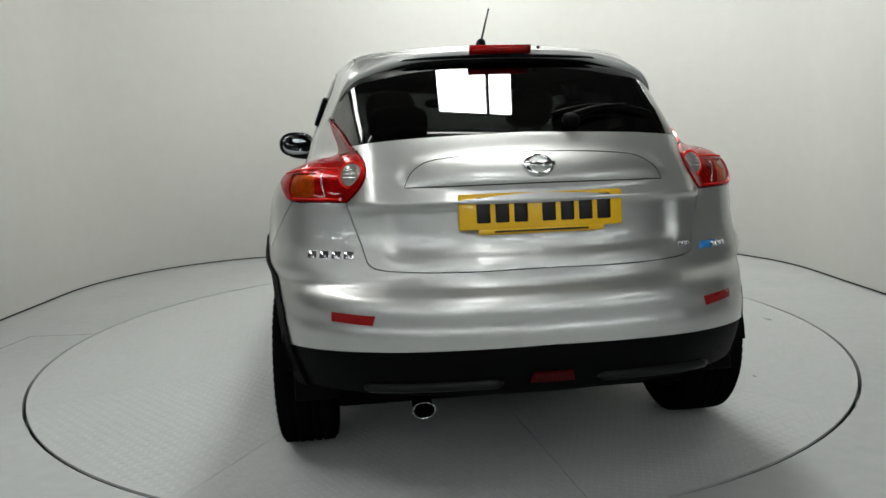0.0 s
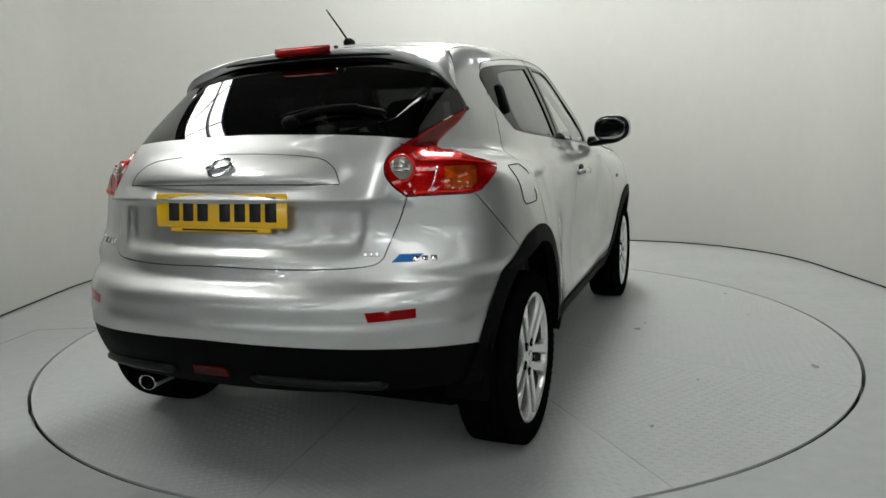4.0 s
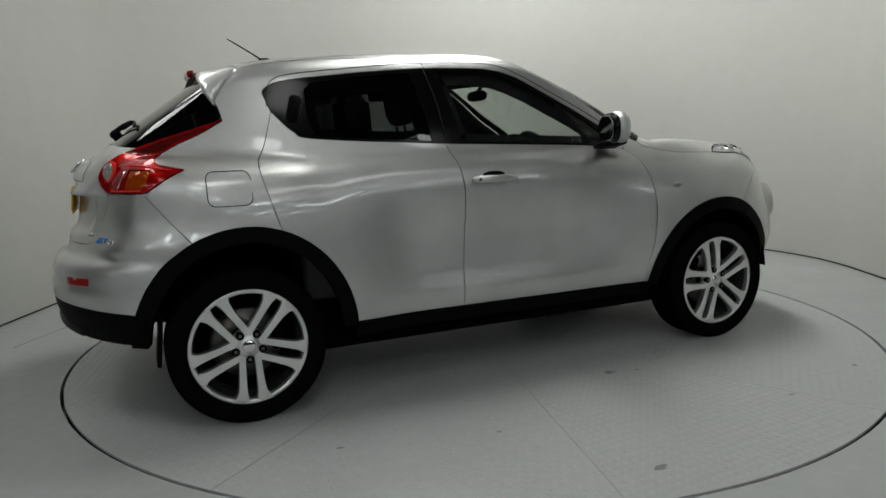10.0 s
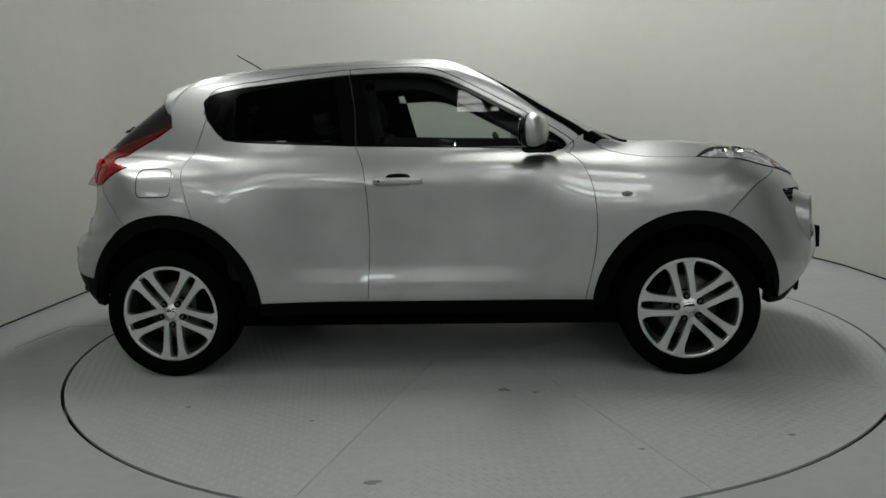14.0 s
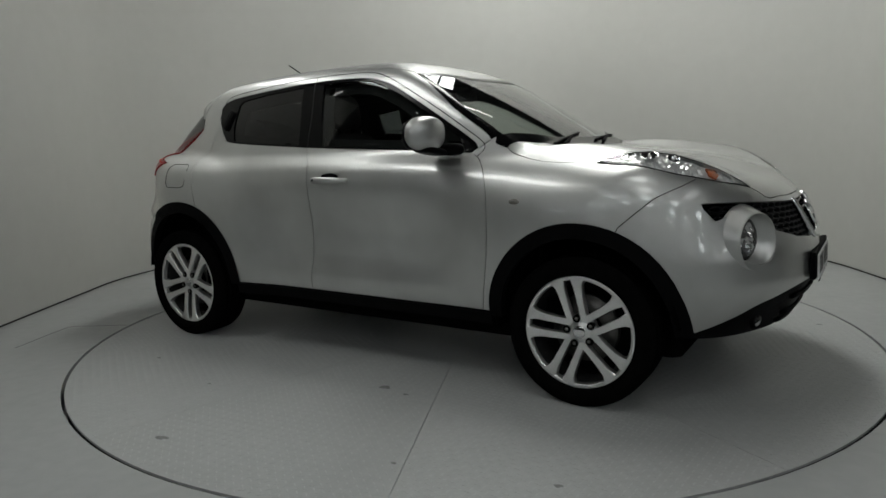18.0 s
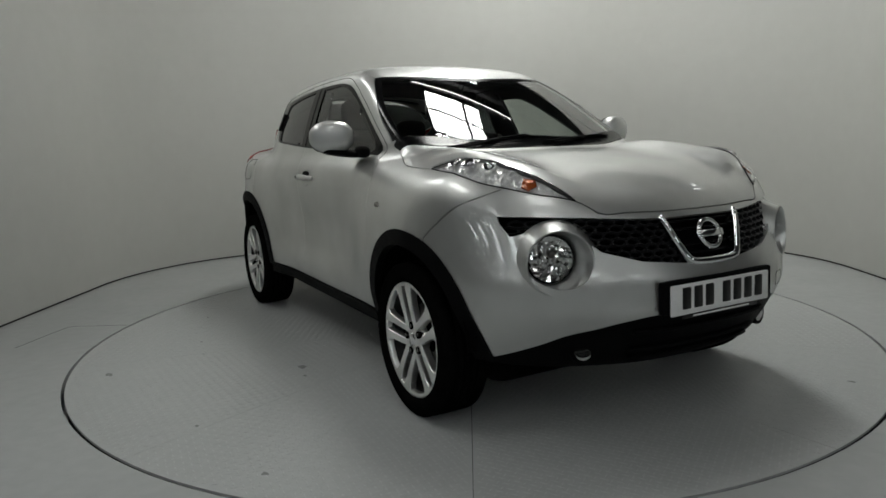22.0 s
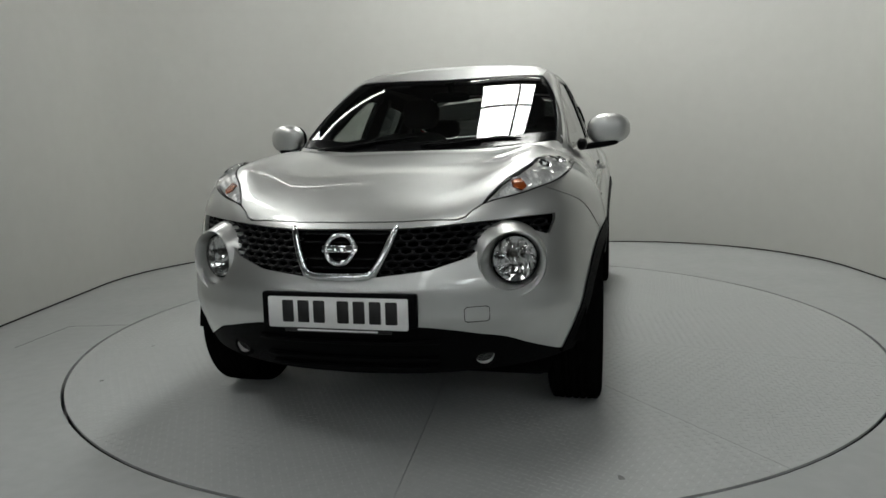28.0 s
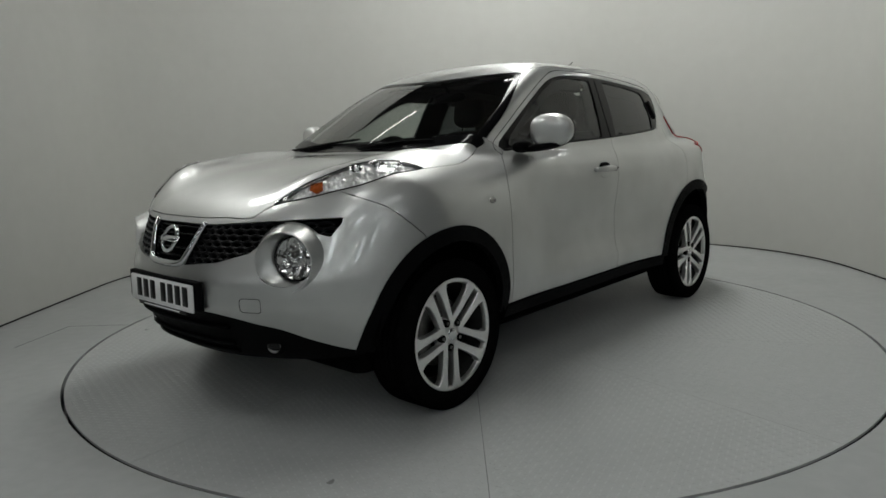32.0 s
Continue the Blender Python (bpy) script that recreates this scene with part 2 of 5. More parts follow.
def build_table():
    """The turning table: ten painted sheets of tread plate round a hub sheet, over a dark frame."""
    table = new("turntable")
    tagged(table, "round grey painted tread-plate turntable set flush in the floor", "turntable")
    r0, r1, k = TABLE_R - 0.009, 0.62, 16
    vs, fs = revolve([(r0 - 0.004, -0.012), (r0 - 0.004, -0.08), (0.01, -0.08)], 96, axis="z")
    vs2, fs2 = revolve([(r0 - 0.004, -0.012), (0.01, -0.012)], 96, axis="z")
    part("table_frame", mesh_from("table_frame", vs + vs2, fs + [tuple(i + len(vs) for i in f) for f in fs2], M_SEAM, False), table)
    g = 0.0012
    vs, top = [], []
    half = math.pi / 10
    for r, n in ((r1 + g, 4), (r0, k)):
        for i in range(n + 1):
            a = -half + 2 * half * i / n
            x, y = math.cos(a) * r, math.sin(a) * r
            lim = math.tan(half) * x - g / math.cos(half)
            top.append((x, max(-lim, min(lim, y))))
    ring = top[:5] + top[5:][::-1]
    n = len(ring)
    vs = [(x, y, 0) for x, y in ring] + [(x, y, -0.010) for x, y in ring]
    fs = [tuple(range(n))[::-1]] + [(i, (i + 1) % n, n + (i + 1) % n, n + i) for i in range(n)]
    me = mesh_from("deck_plate", vs, fs, M_TREAD, False)
    bm = bmesh.new()
    bm.from_mesh(me)
    bmesh.ops.recalc_face_normals(bm, faces=bm.faces)
    bm.to_mesh(me)
    bm.free()
    # low pointed bars in crosswise pairs, within the plate's edge
    vs, fs = [], []
    pitch, hl, hw, hh = 0.040, 0.0145, 0.0042, 0.0012
    for a in range(int(r1 / pitch), int(r0 / pitch) + 1):
        for b in range(-18, 19):
            for turn, off in ((1, 0.0), (-1, 0.5)):
                x, y = (a + off) * pitch, (b + off) * pitch
                if not (r1 + 0.025 < math.hypot(x, y) < r0 - 0.022) or abs(y) > math.tan(half) * x - 0.022:
                    continue
                c, d = math.sqrt(0.5), math.sqrt(0.5) * turn
                m = len(vs)
                for u, v, z in ((-hl, 0, 0), (0, -hw, 0), (hl, 0, 0), (0, hw, 0), (-hl * 0.6, 0, hh), (hl * 0.6, 0, hh)):
                    vs.append((x + u * c - v * d, y + u * d + v * c, z))
                fs += [(m, m + 1, m + 5, m + 4), (m + 1, m + 2, m + 5), (m + 2, m + 3, m + 4, m + 5), (m + 3, m, m + 4)]
    bars = mesh_from("tread_pattern", vs, fs, M_BARS, False)
    for i in range(10):
        plate = part("deck_plate", me, table)
        plate.rotation_euler = (0, 0, radians(5 + 18 + 36 * i))
        tagged(part("tread_pattern", bars, plate), kind="stuff")
    vs, fs = revolve([(0.0, 0.0), (r1 - g, 0.0), (r1 - g, -0.01)], 64, axis="z")
    part("hub_plate", mesh_from("hub_plate", vs, fs, M_TREAD, False), table)
    # worn spots in the paint
    for x, y, r in ((0.20, -1.14, 0.026), (-0.25, -2.02, 0.022), (1.28, -1.62, 0.014), (-1.2, -1.35, 0.012), (0.7, -1.75, 0.010), (1.85, 0.9, 0.016), (-0.6, -1.5, 0.010), (0.34, -1.17, 0.012)):
        vs = []
        for i in range(18):
            a = 2 * math.pi * i / 18
            q = r * (0.65 + 0.5 * noise.noise(Vector((x * 7 + math.cos(a), y * 7 + math.sin(a), 0))) + 0.25 * random.random())
            vs.append((x + math.cos(a) * q * 1.5, y + math.sin(a) * q, 0.0012))
        part("scuff", mesh_from("scuff", vs, [tuple(range(18))], M_SCUFF, False), table)
    return table


def build_hall():
    """The dark hall beyond the studio wall: roof, roof lights, trusses, far walls."""
    vs, fs = [], []
    xs = sorted({-22.0, 22.0, *[v for lx, ly, sx, sy, e in ROOF_LIGHTS for v in (lx - sx / 2, lx + sx / 2)]})
    ys = sorted({-34.0, 9.0, *[v for lx, ly, sx, sy, e in ROOF_LIGHTS for v in (ly - sy / 2, ly + sy / 2)]})
    for y in ys:
        for x in xs:
            vs.append((x, y, ROOF_Z))
    for j in range(len(ys) - 1):
        for i in range(len(xs) - 1):
            cx, cy = (xs[i] + xs[i + 1]) / 2, (ys[j] + ys[j + 1]) / 2
            if any(abs(cx - lx) < sx / 2 and abs(cy - ly) < sy / 2 for lx, ly, sx, sy, e in ROOF_LIGHTS):
                continue
            a = j * len(xs) + i
            fs.append((a, a + 1, a + len(xs) + 1, a + len(xs)))
    tagged(part("ceiling", mesh_from("ceiling", vs, fs, M_ROOF, False)), "dark sheeted hall roof with roof lights", "ceiling", kind="structure")
    for nm, size, at in (("wall_north", (44, 0.2, ROOF_Z), (0, 9.1, ROOF_Z / 2)), ("wall_south", (44, 0.2, ROOF_Z), (0, -34.1, ROOF_Z / 2)), ("wall_east", (0.2, 43, ROOF_Z), (22.1, -12.5, ROOF_Z / 2)), ("wall_west", (0.2, 43, ROOF_Z), (-22.1, -12.5, ROOF_Z / 2))):
        tagged(box(nm, size, at, M_HALL), "plain grey hall wall", "wall", kind="structure")
    # trusses and batten lamps under the roof
    for y in (-32.8, -28.2, -23.6, -19.0, -14.4, -9.8, -5.3, -0.75, 3.95):
        tagged(box("roof_beam", (43.8, 0.14, 0.26), (0, y, ROOF_Z - 0.35), M_STEELWORK), "grey painted steel roof beam", "beam", "roof beams")
    spots = [(-2.6, -0.9), (-2.6, 3.8), (0.75, 3.1), (0.75, -1.0), (-5.6, -0.9), (-5.6, 3.8), (-2.6, -9.9), (3.8, -9.9), (-9.0, -0.9), (-9.0, -9.9), (10.5, -9.9)]
    spots += [(x + 3.0 * (k % 2), y) for k, y in enumerate((-14.5, -19.1, -23.7, -28.3)) for x in (-18, -12, -6, 0, 6, 12, 18)]
    for x, y in spots:
        lamp = tagged(box("batten_lamp", (1.8, 0.12, 0.05), (x, y, ROOF_Z - 0.535), M_STEELWORK), "hanging batten lamp with a lit tube", "lamp", "batten lamps")
        part("lamp_tube", tube([(x - 0.87, y, ROOF_Z - 0.58), (x + 0.87, y, ROOF_Z - 0.58)], 0.028, 8, M_TUBE, "lamp_tube"), lamp)
        for d in (-0.78, 0.78):
            part("hanger", tube([(x + d, y, ROOF_Z - 0.512), (x + d, y, ROOF_Z - 0.002)], 0.008, 6, M_STEELWORK, "hanger"), lamp)
    # glazing bars under the roof lights
    for lx, ly, sx, sy, e in ROOF_LIGHTS:
        tagged(box("glazing_bar", (0.035, sy + 0.1, 0.13), (lx + 0.2, ly, ROOF_Z - 0.066), M_STEELWORK), "thin steel glazing bar under a roof light", "glazing bar", "glazing bars")
        for k in (-1, 0, 1):
            tagged(box("glazing_bar", (sx + 0.1, 0.035, 0.10), (lx, ly + k * sy / 4, ROOF_Z - 0.051), M_STEELWORK), "thin steel glazing bar under a roof light", "glazing bar", "glazing bars")
    # rows of daylit sheets in the far roof
    for y in (-12.2, -17.5):
        for k in range(9):
            tagged(box("roof_light_sheet", (0.9, 2.2, 0.02), (-17.2 + 4.3 * k, y, ROOF_Z - 0.014), M_SKYPANEL), "translucent corrugated roof light sheet with daylight above", "roof light", "far roof lights")
    # joints of a floor hatch by the wall
    for nm, a, b in (("floor_joint", (-2.70, -0.30), (-2.64, 0.17)), ("floor_joint", (-2.64, 0.17), (-2.25, 0.18))):
        d = Vector((b[0] - a[0], b[1] - a[1], 0))
        w = Vector((-d.y, d.x, 0)).normalized() * 0.003
        vs = [Vector((*a, 0.0015)) - w, Vector((*b, 0.0015)) - w, Vector((*b, 0.0015)) + w, Vector((*a, 0.0015)) + w]
        tagged(part(nm, mesh_from(nm, vs, [(0, 1, 2, 3)], M_SEAM, False)), "thin dark joint in the painted floor", "joint", kind="structure")


# ---- the car's skin: smooth forms joined by rounded edges (x ahead, |y| half width, z up) ----
def curve_of(*pairs, soft=0.0):
    """A smooth monotone curve through (place, value) pairs."""
    px, py = np.array([p[0] for p in pairs], float), np.array([p[1] for p in pairs], float)
    o = np.argsort(px)
    px, py = px[o], py[o]
    h = np.diff(px)
    d = np.diff(py) / h
    m = np.zeros(len(px))
    for i in range(1, len(px) - 1):
        if d[i - 1] * d[i] > 0:
            w1, w2 = 2 * h[i] + h[i - 1], h[i] + 2 * h[i - 1]
            m[i] = (w1 + w2) / (w1 / d[i - 1] + w2 / d[i])
    m[0], m[-1] = d[0], d[-1]
    g = np.linspace(px[0], px[-1], 900)
    k = np.clip(np.searchsorted(px, g, side="right") - 1, 0, len(h) - 1)
    t = (g - px[k]) / h[k]
    v = (2 * t**3 - 3 * t**2 + 1) * py[k] + (t**3 - 2 * t**2 + t) * h[k] * m[k] + (-2 * t**3 + 3 * t**2) * py[k + 1] + (t**3 - t**2) * h[k] * m[k + 1]
    if soft:
        w = max(1, int(3 * soft / (g[1] - g[0])))
        ker = np.exp(-0.5 * (np.arange(-w, w + 1) * (g[1] - g[0]) / soft) ** 2)
        ends = np.arange(1, w + 1)
        v = np.concatenate([v[0] - (v[1] - v[0]) * ends[::-1], v, v[-1] + (v[-1] - v[-2]) * ends])
        v = np.convolve(v, ker / ker.sum(), "valid")
    # run on straight past both ends
    lo, hi = px[0] - 2, px[-1] + 2
    g = np.concatenate([[lo], g, [hi]])
    v = np.concatenate([[py[0] - 2 * m[0]], v, [py[-1] + 2 * m[-1]]])
    return lambda q: np.interp(q, g, v)


def smax(a, b, k):
    h = np.maximum(k - np.abs(a - b), 0) / k
    return np.maximum(a, b) + h * h * k * 0.25


def smin(a, b, k):
    return -smax(-a, -b, k)


def bump(q, lo, hi, soft):
    """1 between lo and hi, falling to 0 over soft."""
    return 1 / (1 + np.exp(-(q - lo) / soft * 4)) / (1 + np.exp((q - hi) / soft * 4))


NOSE = curve_of((0.15, 1.80), (0.22, 1.89), (0.30, 1.968), (0.40, 2.032), (0.46, 2.062), (0.50, 2.079), (0.53, 2.091), (0.57, 2.084), (0.62, 2.083), (0.66, 2.07), (0.72, 2.045), (0.80, 2.012), (0.87, 1.982), (0.92, 1.950), (1.0, 1.87), soft=0.02)
NOSE_PLAN = curve_of((0, 0), (0.15, 0.006), (0.26, 0.02), (0.45, 0.085), (0.6, 0.165), (0.72, 0.262), (0.80, 0.375), (0.87, 0.55), (0.92, 0.75), soft=0.02)
TAIL = curve_of((0.18, -1.755), (0.25, -1.87), (0.33, -1.945), (0.42, -2.0), (0.5, -2.025), (0.578, -2.025), (0.596, -2.017), (0.64, -2.013), (0.675, -1.999), (0.695, -1.978), (0.708, -1.950), (0.76, -1.938), (0.85, -1.915), (0.95, -1.90), (1.02, -1.885), (1.08, -1.85), (1.14, -1.78), (1.2, -1.69), (1.3, -1.54), soft=0.010)
TAIL_PLAN = curve_of((0, 0), (0.15, 0.006), (0.3, 0.03), (0.45, 0.075), (0.533, 0.108), (0.6, 0.135), (0.668, 0.165), (0.75, 0.21), (0.82, 0.285), (0.88, 0.40), (0.93, 0.62), soft=0.02)
DOORS = curve_of((-2.1, 0.77), (-1.5, 0.825), (-0.9, 0.832), (-0.3, 0.842), (0.3, 0.840), (0.8, 0.834), (1.27, 0.85), (1.6, 0.872), (2.0, 0.84), soft=0.09)
TAIL_LOW = curve_of((0, 0), (0.15, -0.002), (0.3, -0.010), (0.45, -0.020), (0.533, -0.016), (0.6, -0.005), (0.668, 0.014), (0.75, 0.047), (0.82, 0.088), (0.88, 0.145), (0.93, 0.225), soft=0.02)
WIDE = curve_of((-2.1, 0.82), (-1.7, 0.888), (-1.5, 0.906), (-1.27, 0.91), (-0.9, 0.89), (-0.3, 0.867), (0.3, 0.861), (0.8, 0.876), (1.27, 0.906), (1.6, 0.90), (2.0, 0.85), soft=0.08)
FLANK = curve_of((0.15, -0.09), (0.25, -0.05), (0.34, -0.024), (0.41, -0.007), (0.45, -0.006), (0.49, -0.016), (0.56, -0.028), (0.68, -0.027), (0.82, -0.008), (0.92, 0.0), (1.0, -0.014), (1.06, -0.04), (1.12, -0.095), (1.2, -0.18), soft=0.012)
HAUNCH_F = curve_of((0.15, -0.17), (0.3, -0.075), (0.4, -0.038), (0.5, -0.014), (0.6, -0.003), (0.7, 0), (0.82, -0.008), (0.92, -0.035), (0.98, -0.068), (1.03, -0.11), (1.1, -0.22), soft=0.03)
HAUNCH_R = curve_of((0.15, -0.07), (0.3, -0.02), (0.5, -0.004), (0.7, -0.002), (0.85, -0.015), (0.95, -0.034), (1.01, -0.056), (1.05, -0.088), (1.09, -0.135), (1.14, -0.20), (1.2, -0.28), soft=0.03)
HOOD = curve_of((2.1, 0.793), (2.0, 0.857), (1.95, 0.886), (1.9, 0.912), (1.84, 0.938), (1.755, 0.971), (1.6, 1.014), (1.45, 1.038), (1.27, 1.062), (1.1, 1.078), (0.9, 1.09), (0.5, 1.10), (-1.0, 1.12), (-1.5, 1.12), (-2.0, 1.08), soft=0.05)
CABIN = curve_of((1.2, 0.60), (0.9, 0.68), (0.66, 0.722), (0.3, 0.742), (0.0, 0.765), (-0.5, 0.778), (-0.9, 0.768), (-1.14, 0.735), (-1.3, 0.695), (-1.4, 0.66), (-1.6, 0.60), (-1.75, 0.55), soft=0.05)


def LEAN(z):
    """How far the cabin's side leans in with height, in one even sweep."""
    d = z - 1.08
    return -(0.30 * d + 0.26 * d * d) - 2.0 * np.maximum(d - 0.38, 0) ** 2


ROOF = curve_of((0.6, 1.445), (0.45, 1.505), (0.3, 1.547), (0.15, 1.57), (-0.1, 1.583), (-0.5, 1.577), (-0.9, 1.555), (-1.2, 1.522), (-1.4, 1.487), (-1.6, 1.435), soft=0.05)
SCREEN = curve_of((1.0, 1.235), (1.06, 1.13), (1.16, 0.957), (1.26, 0.779), (1.36, 0.594), (1.42, 0.478), (1.48, 0.356), (1.55, 0.207), (1.65, -0.02), soft=0.03)
REARGLASS = curve_of((1.0, -1.88), (1.06, -1.835), (1.13, -1.775), (1.19, -1.705), (1.30, -1.55), (1.41, -1.39), (1.5, -1.25), (1.6, -1.08), soft=0.02)


def skin(x, y, z):
    """Below zero inside the car's outer form."""
    y = np.abs(y)
    # flared haunches, each bounded towards the doors by a soft oval edge round its wheel
    def flare(c, out, way, spread, mid, low, tall):
        q = (x - c) * way
        ahead = np.maximum((mid - x) * way, 0)
        w = np.clip(ahead / 0.35, 0, 1)
        ring = np.hypot(ahead, tall * np.maximum(z - low, 0) * w * w * (3 - 2 * w))
        return np.exp(-((np.maximum(q, 0) / spread) ** 2)) / (1 + np.exp(np.clip((ring - out) / 0.085, -40, 40)))
    wf, wr = flare(1.34, 0.66, 1, 0.36, 1.25, 0.60, 1.0), flare(-1.42, 0.63, -1, 0.38, -1.25, 0.55, 1.15)
    wd = 1 - wf - wr
    base = np.where((x > 1.34) | (x < -1.42), WIDE(x), DOORS(x) + (WIDE(x) - DOORS(x)) * np.clip(wf + wr, 0, 1))
    side = y - (base + FLANK(z) * wd + HAUNCH_F(z) * wf + HAUNCH_R(z) * wr)
    crest = (0.052 + 0.010 * bump(x, 1.66, 1.93, 0.12)) * np.exp(-(((y - 0.60) / 0.15) ** 2)) * bump(x, 1.0, 1.90, 0.3)
    top = z - (HOOD(x) + 0.006 - 0.05 * y * y + crest)
    front = x - (NOSE(z) - NOSE_PLAN(y))
    # hatch: a ledge over the recessed plate bay
    bay = bump(y, -1, 0.475 - 0.25 * np.maximum(0.86 - z, 0), 0.045) * bump(z, 0.80, 1.013, 0.030)
    lip = bump(y, -1, 0.43 - 0.6 * np.maximum(z - 1.05, 0), 0.03) * bump(z, 1.006, 1.117 - 0.12 * y * y, 0.020)
    rear = (TAIL(z) + TAIL_PLAN(y) * (1 + 0.22 * bump(z, 0.78, 9, 0.12)) + TAIL_LOW(y) * bump(z, -9, 0.715, 0.06) + 0.024 * bay - 0.017 * lip) - x
    body = smax(smax(side, top, 0.10), smax(front, rear, 0.05), 0.07)
    cside = y - (CABIN(x) + LEAN(z))
    ctop = z - (ROOF(x) - 0.07 * y**2 - 0.16 * y**4)
    cfront = (x - (SCREEN(z) - 0.035 - 0.02 * y**2 - 0.40 * y**4)) * 0.55
    crear = ((REARGLASS(z) + 0.10 * y**2 + 0.58 * y**4) - x) * 0.62
    cab = smax(smax(cside, ctop, 0.07), smax(cfront, crear, 0.03), 0.05)
    cab = np.maximum(cab, 0.96 - z)
    return smin(body, cab, 0.035)


def grade(p, e=0.003):
    """Outward unit normals of the skin at points p."""
    g = np.empty_like(p)
    for k in range(3):
        a, b = p.copy(), p.copy()
        a[:, k] += e
        b[:, k] -= e
        g[:, k] = skin(*a.T) - skin(*b.T)
    return g / np.maximum(np.linalg.norm(g, axis=1), 1e-9)[:, None]


def first_hit(o, d, reach):
    """Where rays o + s d, from outside, first meet the skin."""
    n = 90
    s0 = np.zeros(len(o))
    s1 = np.full(len(o), -1.0)
    prev = skin(*o.T)
    for k in range(1, n + 1):
        s = reach * k / n
        f = skin(*(o + d * s).T)
        new_hit = (s1 < 0) & (prev > 0) & (f <= 0)
        s0[new_hit], s1[new_hit] = reach * (k - 1) / n, s
        prev = f
    s1 = np.where(s1 < 0, reach * 0.5, s1)
    for _ in range(22):
        m = (s0 + s1) / 2
        inside = skin(*(o + d * m[:, None]).T) <= 0
        s1 = np.where(inside, m, s1)
        s0 = np.where(inside, s0, m)
    return o + d * ((s0 + s1) / 2)[:, None]


class Flat:
    """Looks at the skin along one direction; a and b are the picture axes."""

    def __init__(self, a, b):
        self.a, self.b = np.array(a, float), np.array(b, float)
        self.n = np.cross(self.a, self.b)

    def flat(self, p):
        return np.stack([p @ self.a, p @ self.b], 1)

    def lift(self, q):
        c = np.array([0, 0, 0.8])
        base = q[:, :1] * self.a + q[:, 1:] * self.b
        base = base + self.n * ((c - base) @ self.n)[:, None]
        return first_hit(base + self.n * 2.6, np.tile(-self.n, (len(q), 1)), 2.7)


class Round:
    """Looks at the skin from all round an upright axis at (x0, 0): angle times radius, and height."""

    def __init__(self, x0, way, r=0.85):
        self.x0, self.way, self.r = x0, way, r

    def flat(self, p):
        return np.stack([np.arctan2(p[:, 1], (p[:, 0] - self.x0) * self.way) * self.r, p[:, 2]], 1)

    def lift(self, q):
        t = q[:, 0] / self.r
        d = np.stack([np.cos(t) * self.way, np.sin(t), 0 * t], 1)
        o = np.stack([self.x0 + 0 * t, 0 * t, q[:, 1]], 1) + d * 2.0
        return first_hit(o, -d, 2.0)


SIDE = Flat((-1, 0, 0), (0, 0, 1))                      # the left flank, y > 0
OBLIQUE = Flat((-1, 0, 0), (0, -0.64, 0.768))           # left flank from above
TOP = Flat((1, 0, 0), (0, 1, 0))
FRONT = Flat((0, 1, 0), (0, 0, 1))
REAR = Flat((0, -1, 0), (0, 0, 1))
NOSE_ROUND = Round(1.05, 1)
TAIL_ROUND = Round(-1.05, -1)
VIEWS = {"side": (SIDE, lambda u, v: (-u, v)), "top": (TOP, lambda u, v: (u, v)), "front": (FRONT, lambda u, v: (u, v)), "rear": (REAR, lambda u, v: (-u, v))}


def smooth_line(pts, step=0.02, sharp=False):
    """Points at even steps along a rounded line through 2D pts."""
    p = np.array(pts, float)
    out = []
    for i in range(len(p) - 1):
        a, b = p[i], p[i + 1]
        n = max(2, int(np.ceil(np.linalg.norm(b - a) / step)))
        t = np.arange(n)[:, None] / n
        if sharp or len(p) == 2:
            out.append(a + (b - a) * t)
        else:
            a0 = p[i - 1] if i else 2 * a - b
            b1 = p[i + 2] if i + 2 < len(p) else 2 * b - a
            out.append(0.5 * (2 * a + (b - a0) * t + (2 * a0 - 5 * a + 4 * b - b1) * t**2 + (3 * a - a0 - 3 * b + b1) * t**3))
    out.append(p[-1:])
    return np.concatenate(out)


def line(view, pts, sharp=False, step=0.02):
    """A line on the skin, drawn in a view: side (x, z), top (x, y), front and rear (y, z)."""
    proj, axes = VIEWS[view]
    q = smooth_line(pts, step, sharp)
    return proj.lift(np.array([axes(u, v) for u, v in q]))


def arch(cx, cz, a, b, t0, t1, n=30):
    """Side-view points of a wheel arch, from angle t0 to t1 in degrees (0 ahead, 90 up)."""
    return [(cx + math.cos(radians(t0 + (t1 - t0) * k / n)) * a, cz + math.sin(radians(t0 + (t1 - t0) * k / n)) * b) for k in range(n + 1)]


def loop(*lines):
    """Joins skin lines end to end to a closed loop, turning each the way that fits."""
    out = [np.asarray(lines[0])]
    if len(lines) > 1:
        a, b = lines[0], lines[1]
        ends = min(np.linalg.norm(a[-1] - b[0]), np.linalg.norm(a[-1] - b[-1]))
        starts = min(np.linalg.norm(a[0] - b[0]), np.linalg.norm(a[0] - b[-1]))
        if starts < ends:
            out[0] = out[0][::-1]
    for l in lines[1:]:
        l = np.asarray(l)
        if np.linalg.norm(out[-1][-1] - l[-1]) < np.linalg.norm(out[-1][-1] - l[0]):
            l = l[::-1]
        out.append(l)
    p = np.concatenate(out)
    keep = np.linalg.norm(p - np.roll(p, 1, axis=0), axis=1) > 0.004
    return p[keep]


def inside(q, poly):
    x, y = q[:, 0], q[:, 1]
    x1, y1 = poly[:, 0], poly[:, 1]
    x2, y2 = np.roll(x1, -1), np.roll(y1, -1)
    c = np.zeros(len(q), bool)
    for a, b, e, f in zip(x1, y1, x2, y2):
        if b != f:
            c ^= ((b > y) != (f > y)) & (x < (e - a) * (y - b) / (f - b) + a)
    return c


